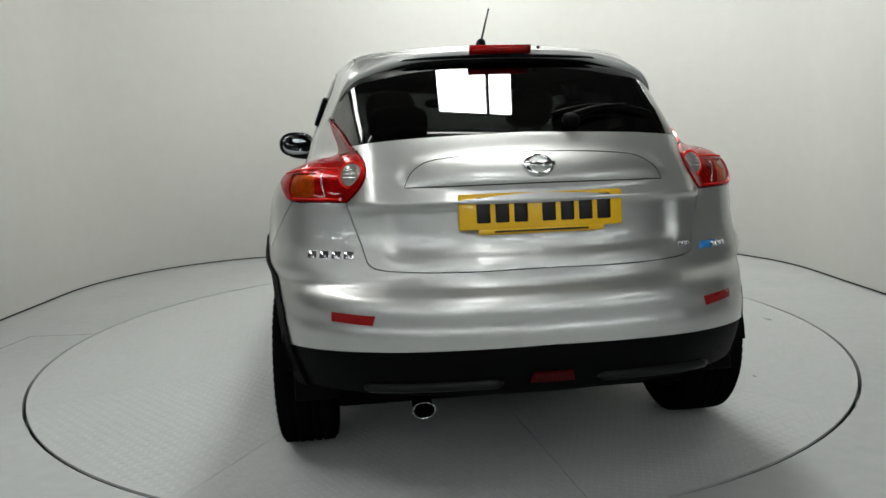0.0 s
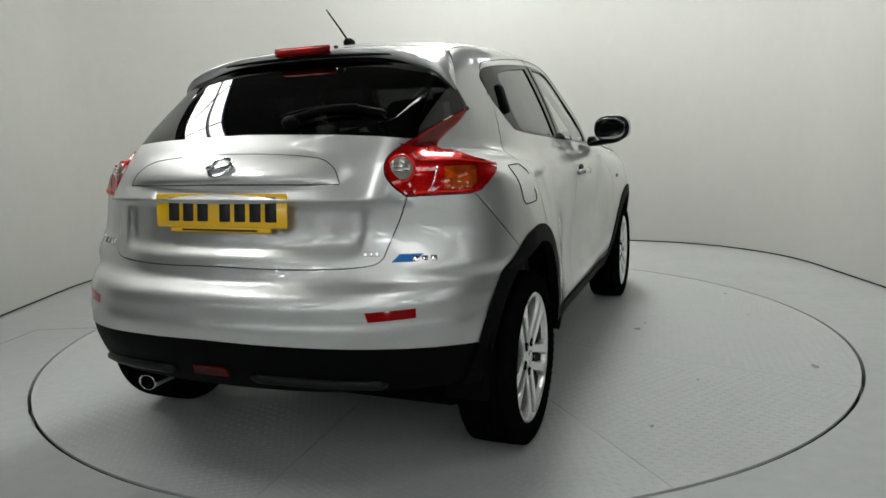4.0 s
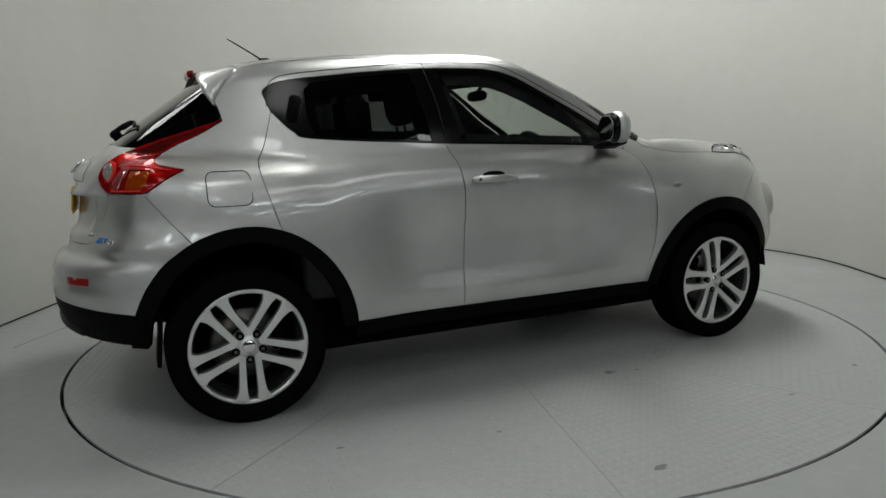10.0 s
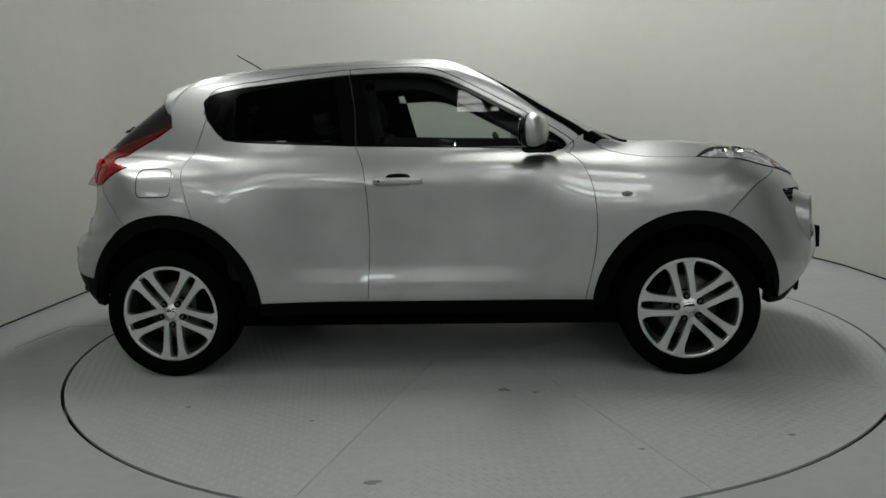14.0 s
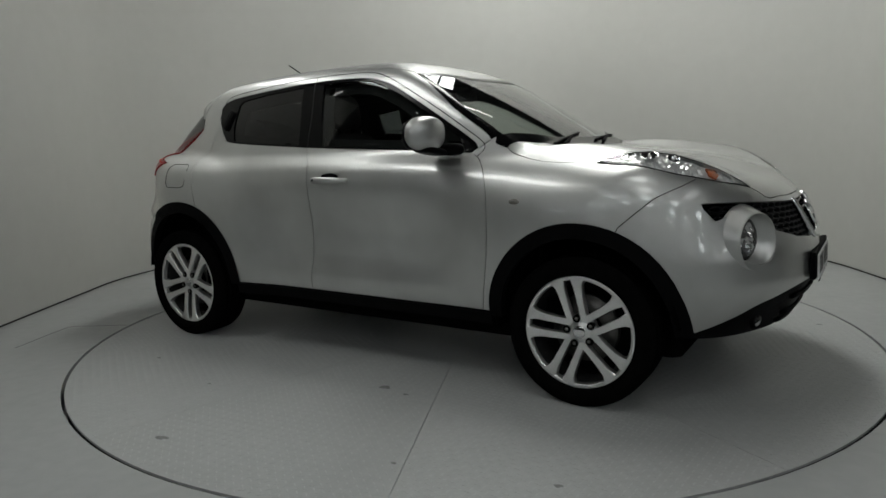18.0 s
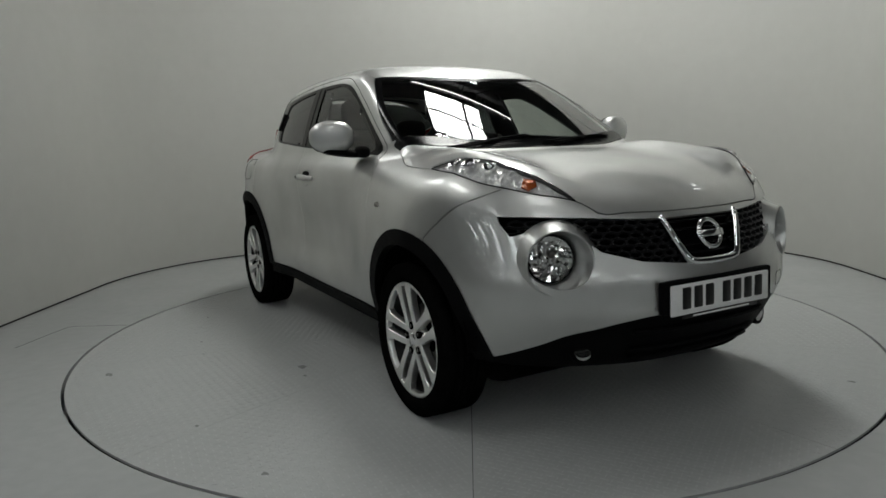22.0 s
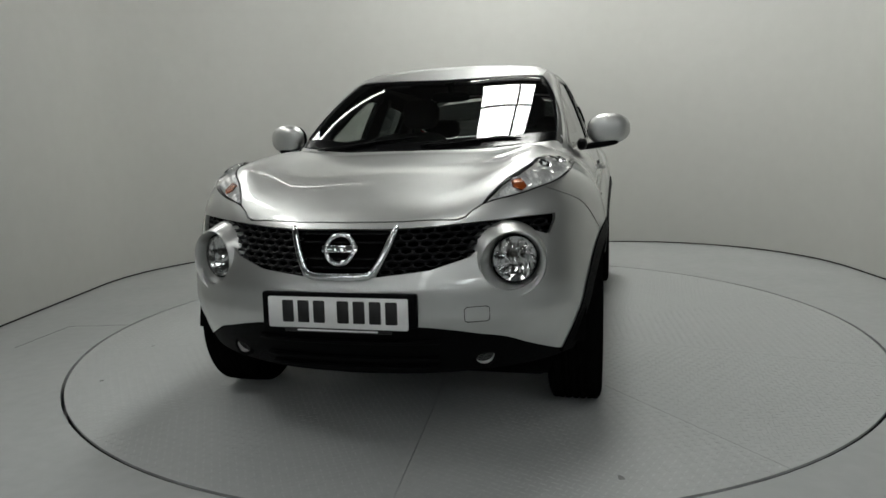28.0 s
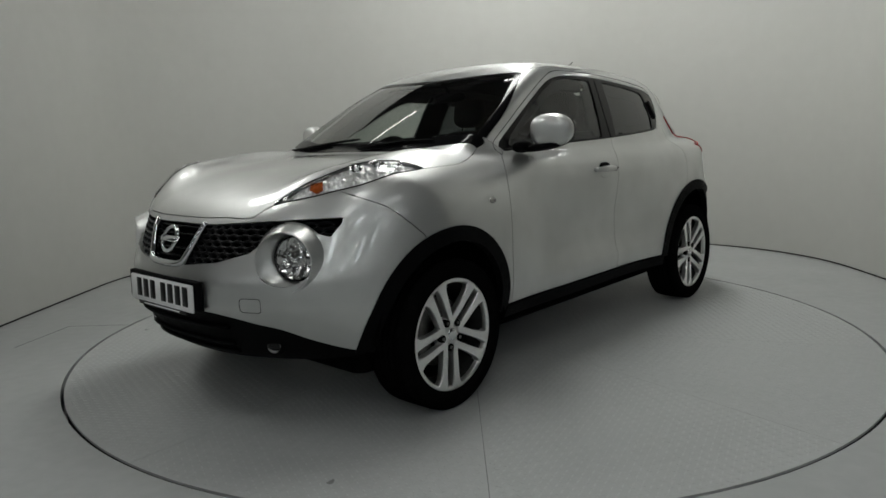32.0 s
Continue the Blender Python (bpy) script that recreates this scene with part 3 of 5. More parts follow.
def shrink(poly, g):
    """Moves a closed 2D outline inwards by g."""
    area2 = np.sum(poly[:, 0] * np.roll(poly[:, 1], -1) - np.roll(poly[:, 0], -1) * poly[:, 1])
    t = np.roll(poly, -1, axis=0) - np.roll(poly, 1, axis=0)
    t /= np.maximum(np.linalg.norm(t, axis=1), 1e-9)[:, None]
    nrm = np.stack([-t[:, 1], t[:, 0]], 1) * (1 if area2 > 0 else -1)
    return poly + nrm * g


def edge_dist(q, poly):
    best = np.full(len(q), 1e9)
    b = np.roll(poly, -1, axis=0)
    for p0, p1 in zip(poly, b):
        d = p1 - p0
        t = np.clip(((q - p0) @ d) / max(d @ d, 1e-12), 0, 1)
        best = np.minimum(best, np.linalg.norm(q - p0 - t[:, None] * d, axis=1))
    return best


def sheet(name, border, proj, material, parent, holes=(), res=0.03, gap=0.0017, lip=0.014, raise_by=0.0, mirror=0, label="", dish=None, lining=None, fair=0.0):
    """One skin panel: fills a border (skin points) seen through proj, lifts it to the skin and folds its rim inwards.
    mirror 1: left and right halves in one panel; mirror 2: also a second panel on the other side."""
    from mathutils.geometry import delaunay_2d_cdt
    rims = [shrink(proj.flat(border), gap)] + [shrink(proj.flat(np.asarray(h)), -gap) for h in holes]
    q = rims[0]
    lo, hi = q.min(0), q.max(0)
    gx, gy = np.meshgrid(np.arange(lo[0], hi[0], res), np.arange(lo[1], hi[1], res * 0.87))
    gx = gx + (np.arange(gx.shape[0]) % 2)[:, None] * res * 0.5
    g = np.stack([gx.ravel(), gy.ravel()], 1)
    ok = inside(g, q)
    g = g[ok]
    for r in rims:
        g = g[edge_dist(g, r) > res * 0.45]
    for r in rims[1:]:
        g = g[~inside(g, r)]
    pts, edges, n0 = [], [], 0
    for r in rims:
        pts += [Vector(p) for p in r]
        edges += [(n0 + i, n0 + (i + 1) % len(r)) for i in range(len(r))]
        n0 += len(r)
    pts += [Vector(p) for p in g]
    vs, _, tri, _, _, _ = delaunay_2d_cdt(pts, edges, [], 0, 1e-5)
    v2 = np.array([(v.x, v.y) for v in vs])
    tri = np.array([t for t in tri if len(t) == 3])
    c = v2[tri].mean(1)
    ok = inside(c, rims[0])
    for r in rims[1:]:
        ok &= ~inside(c, r)
    tri = tri[ok]
    p3 = proj.lift(v2)
    n3 = grade(p3)
    if fair:
        # one even sweep over the whole pane
        c = (v2 - v2.mean(0)) / v2.std(0)
        basis = np.stack([np.ones(len(c)), c[:, 0], c[:, 1], c[:, 0] ** 2, c[:, 0] * c[:, 1], c[:, 1] ** 2], 1)
        n3 = basis @ np.linalg.lstsq(basis, n3, rcond=None)[0]
        n3 = n3.mean(0) + (n3 - n3.mean(0)) * fair
        n3 /= np.linalg.norm(n3, axis=1)[:, None]
    if dish is not None:
        p3 = p3 + n3 * dish(p3)[:, None]
    p3 = p3 + n3 * raise_by
    # turn faces outwards
    a, b, c3 = p3[tri[:, 0]], p3[tri[:, 1]], p3[tri[:, 2]]
    out = np.einsum("ij,ij->i", np.cross(b - a, c3 - a), n3[tri[:, 0]]) < 0
    tri[out] = tri[out][:, ::-1]
    # rim folded in
    cnt = {}
    for t in tri:
        for i in range(3):
            e = (t[i], t[(i + 1) % 3])
            cnt[e] = cnt.get(e, 0) + 1
    rim = [e for e in cnt if (e[1], e[0]) not in cnt]
    used = sorted({i for e in rim for i in e})
    at = {u: len(p3) + k for k, u in enumerate(used)}
    inner = p3[used] - n3[used] * lip
    back = len(p3) + len(used)
    faces = [tuple(t) for t in tri] + [(e[1], e[0], at[e[0]], at[e[1]]) for e in rim]
    allp = np.concatenate([p3, inner])
    if lining is not None:
        allp = np.concatenate([allp, p3 - n3 * lip])
        faces += [tuple(t[::-1] + back) for t in tri]
    made = []
    for s in ((1, -1) if mirror == 2 else (1,)):
        pp = allp * (1, s, 1)
        ff = faces if s > 0 else [f[::-1] for f in faces]
        me = mesh_from(name, pp, ff, [material] if lining is None else [material, lining])
        nn = np.concatenate([n3, n3[used]] + ([] if lining is None else [-n3])) * (1, s, 1)
        if lining is not None:
            me.polygons.foreach_set("material_index", [0] * (len(tri) + len(rim)) + [1] * len(tri))
        if dish is None:
            me.polygons.foreach_set("use_smooth", [True] * len(me.polygons))
            loops = np.empty(len(me.loops), int)
            me.loops.foreach_get("vertex_index", loops)
            cn = nn[loops].copy()
            k = len(tri) * 3
            fn = np.array([pl.normal for pl in me.polygons[len(tri):len(tri) + len(rim)]])
            cn[k:k + 4 * len(rim)] = np.repeat(fn, 4, axis=0)
            me.normals_split_custom_set([tuple(v) for v in cn])
        made.append(part(name, me, parent, label))
    return made


def snap(proj, pts, sharp=False, step=0.02):
    """A line on the skin through rough places, seen through proj."""
    return proj.lift(smooth_line(proj.flat(np.array(pts, float)), step, sharp))


def both(half):
    """A half line from the middle plane outwards, and its mirror image, as one."""
    half = np.asarray(half)
    m = half[::-1] * (1, -1, 1)
    return np.concatenate([m[:-1] if abs(half[0][1]) < 0.01 else m, half])


# ---- the car ----
HUB_F, HUB_R, HUB_Z = 1.265, -1.265, 0.324
# how far each wheel stands turned, by axle and side
WHEEL_TURN = {(1, -1): -23, (-1, -1): 0, (1, 1): 8, (-1, 1): 14}
ARCH_F, ARCH_R = (1.262, 0.325, 0.44, 0.462), (-1.25, 0.335, 0.452, 0.485)


def arch_line(a, t0, t1, grow=0.0):
    return line("side", arch(a[0], a[1], a[2] + grow, a[3] + grow, t0, t1), sharp=True)


def build_skin(car):
    """All sheet panels, glass and lamps that lie in the body's surface."""
    S = dict(lining=M_TRIMGREY, lip=0.016)
    # lines shared by neighbours, left side
    dlo_low = [(-1.105, 1.36), (-1.08, 1.28), (-1.0, 1.195), (-0.9, 1.16), (-0.31, 1.122), (0.3, 1.098), (0.685, 1.078)]
    dlo_top = [(-1.105, 1.36), (-1.09, 1.385), (-1.0, 1.417), (-0.68, 1.45), (-0.37, 1.473), (-0.1, 1.478), (0.03, 1.468), (0.12, 1.445), (0.21, 1.405), (0.5, 1.245), (0.70, 1.12), (0.685, 1.078)]
    low_a = line("side", dlo_low[4:])
    low_b = line("side", dlo_low[1:5])
    low_c = line("side", dlo_low[:2])
    top = line("side", dlo_top)
    door_mid = line("side", [(-0.31, 1.122), (-0.262, 0.99), (-0.25, 0.75), (-0.268, 0.365)])
    door_front = line("side", [(0.685, 1.078), (0.735, 1.05), (0.79, 0.985), (0.828, 0.85), (0.832, 0.63), (0.785, 0.36)])
    sill_f = line("side", [(0.785, 0.36), (-0.268, 0.365)])
    door_rear = line("side", [(-1.08, 1.28), (-1.125, 1.14), (-1.165, 1.05), (-1.14, 0.92), (-1.105, 0.80)])
    arch_door = arch_line(ARCH_R, 71.3, 4.0)
    sill_r = line("side", [(-0.268, 0.365), (-0.80, 0.368)])
    sheet("front_door", loop(low_a, door_front, sill_f, door_mid), SIDE, M_SILVER, car, mirror=2, **S)
    sheet("rear_door", loop(low_b, door_mid, sill_r, arch_door, door_rear), SIDE, M_SILVER, car, mirror=2, **S)
    # window surround with glass
    gf = line("side", [(-0.285, 1.457), (-0.05, 1.462), (0.03, 1.452), (0.1, 1.43), (0.22, 1.378), (0.48, 1.235), (0.615, 1.142), (0.635, 1.11), (0.61, 1.097), (0.3, 1.108), (-0.212, 1.13), (-0.24, 1.25), (-0.285, 1.457)], sharp=True)[:-1]
    gr = line("side", [(-0.43, 1.450), (-0.70, 1.428), (-0.90, 1.400), (-0.928, 1.375), (-0.93, 1.25), (-0.905, 1.175), (-0.87, 1.168), (-0.372, 1.138), (-0.40, 1.30), (-0.43, 1.450)], sharp=True)[:-1]
    sheet("window_surround", loop(top, low_a, low_b, low_c), SIDE, M_GLOSSBLACK, car, holes=(gf, gr), mirror=2, label="gloss black window surround", lip=0.02, res=0.025)
    sheet("front_side_window", loop(gf), SIDE, M_CLEARGLASS, car, mirror=2, raise_by=-0.006, lip=0.003, gap=-0.004, label="clear side window", fair=1.0)
    sheet("rear_side_window", loop(gr), SIDE, M_TINTGLASS, car, mirror=2, raise_by=-0.006, lip=0.003, gap=-0.004, label="dark privacy glass side window", fair=1.0)
    # black cabin trim round the side windows
    inner_f, inner_r = (SIDE.lift(shrink(SIDE.flat(h), 0.028)) for h in (gf, gr))
    sheet("pillar_trim", loop(top, low_a, low_b, low_c), SIDE, M_FABRIC, car, holes=(inner_f, inner_r), mirror=2, raise_by=-0.040, lip=0.012, res=0.03, gap=-0.02, label="black cabin pillar trim")
    # tail lamp outline
    lamp_in = snap(TAIL_ROUND, [(-1.735, 0.595, 0.966), (-1.75, 0.558, 0.997), (-1.76, 0.535, 1.035), (-1.745, 0.535, 1.08), (-1.705, 0.547, 1.108), (-1.665, 0.562, 1.127), (-1.525, 0.596, 1.178), (-1.40, 0.622, 1.215), (-1.278, 0.65, 1.252)])
    lamp_out = snap(OBLIQUE, [(-1.278, 0.65, 1.252), (-1.355, 0.64, 1.206), (-1.411, 0.628, 1.178), (-1.462, 0.620, 1.156), (-1.512, 0.618, 1.130), (-1.545, 0.640, 1.108), (-1.555, 0.69, 1.092), (-1.540, 0.755, 1.076), (-1.452, 0.80, 1.055)])
    lamp_low = snap(TAIL_ROUND, [(-1.452, 0.80, 1.055), (-1.532, 0.815, 1.015), (-1.578, 0.80, 0.985), (-1.612, 0.78, 0.969), (-1.688, 0.685, 0.967), (-1.735, 0.595, 0.966)])
    k_seam = int(np.argmin(np.abs(lamp_low[:, 0] + 1.6)))
    # tail lamp panels: red body, with amber and clear cells behind the red edge
    tail = loop(lamp_in, lamp_out, lamp_low)
    cell_a = snap(TAIL_ROUND, [(-1.676, 0.697, 0.984), (-1.612, 0.770, 0.984), (-1.592, 0.777, 1.0), (-1.57, 0.768, 1.054), (-1.645, 0.690, 1.057), (-1.676, 0.697, 0.984)], sharp=True)[:-1]
    for ob in sheet("tail_lamp", tail, TAIL_ROUND, M_REDLENS, car, holes=(cell_a,), mirror=2, raise_by=0.006, lip=0.02, res=0.022, label="red boomerang tail lamp lens"):
        s = 1 if ob.data.vertices[0].co.y > 0 else -1
        for nm, brd, m, lb in (("indicator_cell", cell_a, M_REFLECT, "amber indicator lens"),):
            c = sheet(nm, brd, TAIL_ROUND, m, None, raise_by=0.001, lip=0.01, res=0.015, gap=0.0, label=lb)[0]
            if s < 0:
                for v in c.data.vertices:
                    v.co.y *= -1
                c.data.flip_normals()
            c.parent = ob
        fin_in = lamp_in[int(np.argmin(np.abs(lamp_in[:, 2] - 1.122))):]
        fin_out = lamp_out[:int(np.argmin(np.abs(lamp_out[:, 2] - 1.100)))]
        fin = sheet("lamp_fin", loop(fin_in, fin_out, np.array([fin_out[-1], fin_in[0]])), OBLIQUE, M_REDFIN, None, raise_by=0.0075, lip=0.004, res=0.02, gap=0.010, label="smoked red upper fin of the lamp")[0]
        if s < 0:
            for v in fin.data.vertices:
                v.co.y *= -1
            fin.data.flip_normals()
        fin.parent = ob
        # red ring round the reversing lamp, bright bar between the cells
        cm = frame_at(Vector((-1.727, 0.577, 1.053)), Vector((-0.85, 0.42, 0.28)))
        rv, rf = disc_stack([(0.047, -0.006), (0.046, 0.004), (0.042, 0.007), (0.038, 0.003)], 40)
        rg = put("cell_ring", rv, rf, M_REDEDGE, ob, cm, "red ring round the reversing lamp", mirror=s < 0)
        rv, rf = disc_stack([(0.0385, 0.002), (0.036, 0.007), (0.028, 0.012), (0.016, 0.015), (0.0, 0.016)], 36)
        put("reversing_cell", rv, rf, M_WHITELENS, ob, cm, "round clear reversing lamp", mirror=s < 0)
        for z in (-0.012, 0.0, 0.012):
            put("lens_rib", *slab(round_rect(0.046, 0.0035, 0.0016, 2), 0.002, 0.0005), M_FACET, ob, cm @ Matrix.Translation((0, z, 0.0145)), mirror=s < 0)
        edge = snap(TAIL_ROUND, [(-1.688, 0.635, 1.071), (-1.60, 0.72, 1.069), (-1.50, 0.79, 1.053)])
        part("lens_edge", tube((edge + grade(edge) * 0.006) * (1, s, 1), 0.003, 8, M_REDEDGE, "lens_edge"), ob)
        edge = snap(TAIL_ROUND, [(-1.725, 0.62, 0.977), (-1.685, 0.69, 0.977), (-1.615, 0.772, 0.979)])
        part("lens_edge", tube((edge + grade(edge) * 0.006) * (1, s, 1), 0.003, 8, M_REDEDGE, "lens_edge"), ob)
        bar = snap(TAIL_ROUND, [(-1.70, 0.668, 0.985), (-1.66, 0.672, 1.055)])
        part("cell_divider", tube((bar + grade(bar) * 0.0045) * (1, s, 1), 0.0035, 8, M_FACET, "cell_divider"), ob)
    # hatch
    hatch_side = snap(TAIL_ROUND, [(-1.735, 0.595, 0.966), (-1.755, 0.582, 0.90), (-1.80, 0.55, 0.80), (-1.81, 0.535, 0.775), (-1.84, 0.495, 0.757), (-1.90, 0.33, 0.752), (-1.933, 0, 0.757)])
    glass_low = snap(REAR, [(-1.62, 0.574, 1.146), (-1.69, 0.47, 1.158), (-1.735, 0.29, 1.168), (-1.74, 0, 1.176)])
    k_gl = int(np.argmin(np.linalg.norm(lamp_in - glass_low[0], axis=1)))
    lamp_in_low, lamp_in_up = lamp_in[:k_gl + 1], lamp_in[k_gl:]
    sheet("tailgate", loop(both(hatch_side[::-1]), lamp_in_low, both(glass_low[::-1]), lamp_in_low * (1, -1, 1)), REAR, M_SILVER, car, res=0.0125, **S)
    glass_side = snap(OBLIQUE, [(-1.278, 0.65, 1.252), (-1.285, 0.64, 1.30), (-1.30, 0.615, 1.345)])
    glass_top = snap(REAR, [(-1.30, 0.615, 1.345), (-1.36, 0.52, 1.395), (-1.35, 0.35, 1.428), (-1.334, 0, 1.447)])
    sheet("rear_window", loop(both(glass_low[::-1]), lamp_in_up, glass_side, both(glass_top[::-1]), glass_side * (1, -1, 1), lamp_in_up * (1, -1, 1)), REAR, M_REARGLASS, car, raise_by=-0.002, lip=0.004, res=0.012, label="dark tinted rear window")
    # side frame: quarter panel, roof rail and screen pillar in one pressing
    seam_r = snap(TAIL_ROUND, [tuple(lamp_low[k_seam]), (-1.527, 0.805, 0.878), (-1.437, 0.838, 0.775)])
    ang_seam = math.degrees(math.atan2((seam_r[-1][2] - ARCH_R[1]) / ARCH_R[3], (seam_r[-1][0] - ARCH_R[0]) / ARCH_R[2]))
    arch_q = arch_line(ARCH_R, 71.3, ang_seam)
    ditch_rear = snap(OBLIQUE, [(-1.30, 0.615, 1.345), (-1.25, 0.585, 1.41), (-1.19, 0.544, 1.467)])
    ditch = line("top", [(-1.19, 0.540), (-0.9, 0.555), (-0.3, 0.567), (0.1, 0.557), (0.27, 0.538)])
    pillar = snap(TOP, [(0.27, 0.538, 1.5), (0.33, 0.568, 1.46), (0.566, 0.655, 1.3), (0.79, 0.69, 1.156)])
    cowl = snap(OBLIQUE, [(0.79, 0.69, 1.156), (0.72, 0.745, 1.13), (0.685, 0.77, 1.078)])
    sheet("side_frame", loop(top, low_c, door_rear, arch_q, seam_r, lamp_low[:k_seam + 1], lamp_out, glass_side, ditch_rear, ditch, pillar, cowl), OBLIQUE, M_SILVER, car, mirror=2, res=0.028, **S)
    sheet("roof", loop(both(snap(TOP, [(-1.21, 0, 1.5), (-1.205, 0.3, 1.5), (-1.19, 0.540, 1.474)])), ditch, both(snap(TOP, [(0.325, 0, 1.51), (0.305, 0.3, 1.5), (0.27, 0.538, 1.5)])), ditch * (1, -1, 1)), TOP, M_SILVER, car, res=0.04, **S)
    sheet("headliner", loop(both(snap(TOP, [(-1.15, 0, 1.5), (-1.14, 0.3, 1.5), (-1.12, 0.52, 1.474)])), ditch, both(snap(TOP, [(0.30, 0, 1.51), (0.28, 0.3, 1.5), (0.25, 0.53, 1.5)])), ditch * (1, -1, 1)), TOP, M_FABRIC, car, raise_by=-0.045, lip=0.01, res=0.06, label="black cabin roof lining")
    # windscreen, inside a black edge band
    scr_top, scr_low = snap(TOP, [(0.325, 0, 1.51), (0.305, 0.3, 1.5), (0.27, 0.538, 1.5)]), snap(TOP, [(1.055, 0, 1.1), (1.035, 0.36, 1.1), (0.94, 0.585, 1.1), (0.85, 0.685, 1.11), (0.79, 0.69, 1.156)])
    outer = loop(both(scr_top), pillar, both(scr_low), pillar * (1, -1, 1))
    ir = shrink(TOP.flat(outer), 0.035)
    ir[:, 0] = np.where(ir[:, 0] > 0.80, ir[:, 0] - 0.055 * np.clip((ir[:, 0] - 0.80) / 0.15, 0, 1), ir[:, 0])
    inner = TOP.lift(ir)
    sheet("windscreen_band", outer, TOP, M_GLOSSBLACK, car, holes=(inner,), res=0.025, lip=0.006, raise_by=-0.001, label="black ceramic edge of the windscreen")
    sheet("windscreen", inner, TOP, M_CLEARGLASS, car, res=0.035, lip=0.004, gap=-0.003, raise_by=-0.002, label="clear laminated windscreen", fair=1.0)
    # front wing, lamp on its crest, bonnet
    up_out = snap(TOP, [(1.852, 0.48, 0.91), (1.785, 0.578, 0.93), (1.712, 0.655, 0.955), (1.632, 0.717, 0.98), (1.555, 0.752, 1.0), (1.473, 0.767, 1.015), (1.305, 0.766, 1.03)])
    up_in = snap(TOP, [(1.852, 0.48, 0.91), (1.80, 0.508, 0.95), (1.735, 0.549, 0.99), (1.68, 0.59, 1.02), (1.62, 0.622, 1.035), (1.555, 0.637, 1.055), (1.48, 0.655, 1.06), (1.40, 0.683, 1.06), (1.345, 0.722, 1.05), (1.305, 0.766, 1.03)])
    seam_f = snap(NOSE_ROUND, [(1.69, 0.672, 0.962), (1.654, 0.733, 0.938), (1.57, 0.809, 0.895), (1.503, 0.848, 0.839), (1.428, 0.873, 0.772)])
    k_up = int(np.argmin(np.linalg.norm(up_out - seam_f[0], axis=1)))
    seam_f[0] = up_out[k_up]
    ang_f = math.degrees(math.atan2((seam_f[-1][2] - ARCH_F[1]) / ARCH_F[3], (seam_f[-1][0] - ARCH_F[0]) / ARCH_F[2]))
    arch_w = arch_line(ARCH_F, 176, ang_f)
    hood_side = snap(TOP, [(1.305, 0.766, 1.03), (1.20, 0.768, 1.03), (1.083, 0.760, 1.03), (0.99, 0.735, 1.05), (0.92, 0.706, 1.07), (0.85, 0.685, 1.11)])
    scr_corner = snap(TOP, [(0.85, 0.685, 1.11), (0.79, 0.69, 1.156)])
    sheet("front_wing", loop(door_front, arch_w, seam_f, up_out[k_up:], hood_side, scr_corner, cowl), OBLIQUE, M_SILVER, car, mirror=2, res=0.028, **S)
    hood_front = snap(TOP, [(1.972, 0, 0.85), (1.962, 0.2, 0.85), (1.928, 0.37, 0.86), (1.905, 0.425, 0.87)])
    hood_nose = snap(TOP, [(1.905, 0.425, 0.87), (1.882, 0.446, 0.89), (1.852, 0.48, 0.91)])
    hood_rear = snap(TOP, [(1.06, 0, 1.1), (1.04, 0.36, 1.1), (0.945, 0.59, 1.1), (0.85, 0.685, 1.11)])
    sheet("bonnet", loop(both(hood_front), hood_nose, up_in, hood_side, both(hood_rear), hood_side * (1, -1, 1), up_in * (1, -1, 1), hood_nose * (1, -1, 1)), TOP, M_SILVER, car, res=0.03, **S)
    for ob in sheet("front_upper_lamp", loop(up_in, up_out), TOP, M_LAMPGLASS, car, mirror=2, res=0.025, lip=0.010, raise_by=0.010, label="clear sidelight lens with an amber bulb cell"):
        s = 1 if ob.data.vertices[0].co.y > 0 else -1
        inn = TOP.lift(shrink(TOP.flat(loop(up_in, up_out)), 0.004))
        c = sheet("lamp_reflector", inn, TOP, M_SATIN, None, raise_by=-0.010, lip=0.004, res=0.012, label="bright faceted reflector", dish=lambda p: 0.0045 * np.sin(p[:, 0] * 190 + 40 * p[:, 1]) * np.cos(p[:, 1] * 210))[0]
        c.data.shade_flat()
        d = sheet("amber_cell", snap(TOP, [(1.752, 0.575, 0.97), (1.732, 0.566, 0.98), (1.704, 0.600, 0.99), (1.724, 0.624, 0.96), (1.747, 0.610, 0.955), (1.752, 0.575, 0.97)], sharp=True)[:-1], TOP, M_FRONTAMBER, None, raise_by=-0.002, lip=0.006, res=0.02, gap=0, label="amber indicator cell")[0]
        rim_line = loop(up_in, up_out)
        part("lens_joint", tube((rim_line + grade(rim_line) * 0.0005) * (1, s, 1), 0.0026, 6, M_SEAM, "lens_joint", True), ob)
        for bx, by, br in ((1.425, 0.722, 0.030), (1.505, 0.702, 0.036), (1.59, 0.672, 0.026)):
            bp = TOP.lift(np.array([[bx, by]]))
            bn = Vector(grade(bp)[0])
            put("bulb_bowl", *disc_stack([(br, 0.010), (br * 0.93, 0.011), (br * 0.75, 0.001), (br * 0.4, -0.006), (0.0, -0.008)], 24), M_FACET, ob, frame_at(Vector(bp[0]) + bn * 0.002, bn, (1, 0, 0)), mirror=s < 0)
            put("bulb", *blob((0.016, 0.016, 0.016), 2, 16, 10), M_BRIGHT, ob, frame_at(Vector(bp[0]) + bn * 0.006, bn, (1, 0, 0)), mirror=s < 0)
        for k in (c, d):
            if s < 0:
                for v in k.data.vertices:
                    v.co.y *= -1
                k.data.flip_normals()
            k.parent = ob
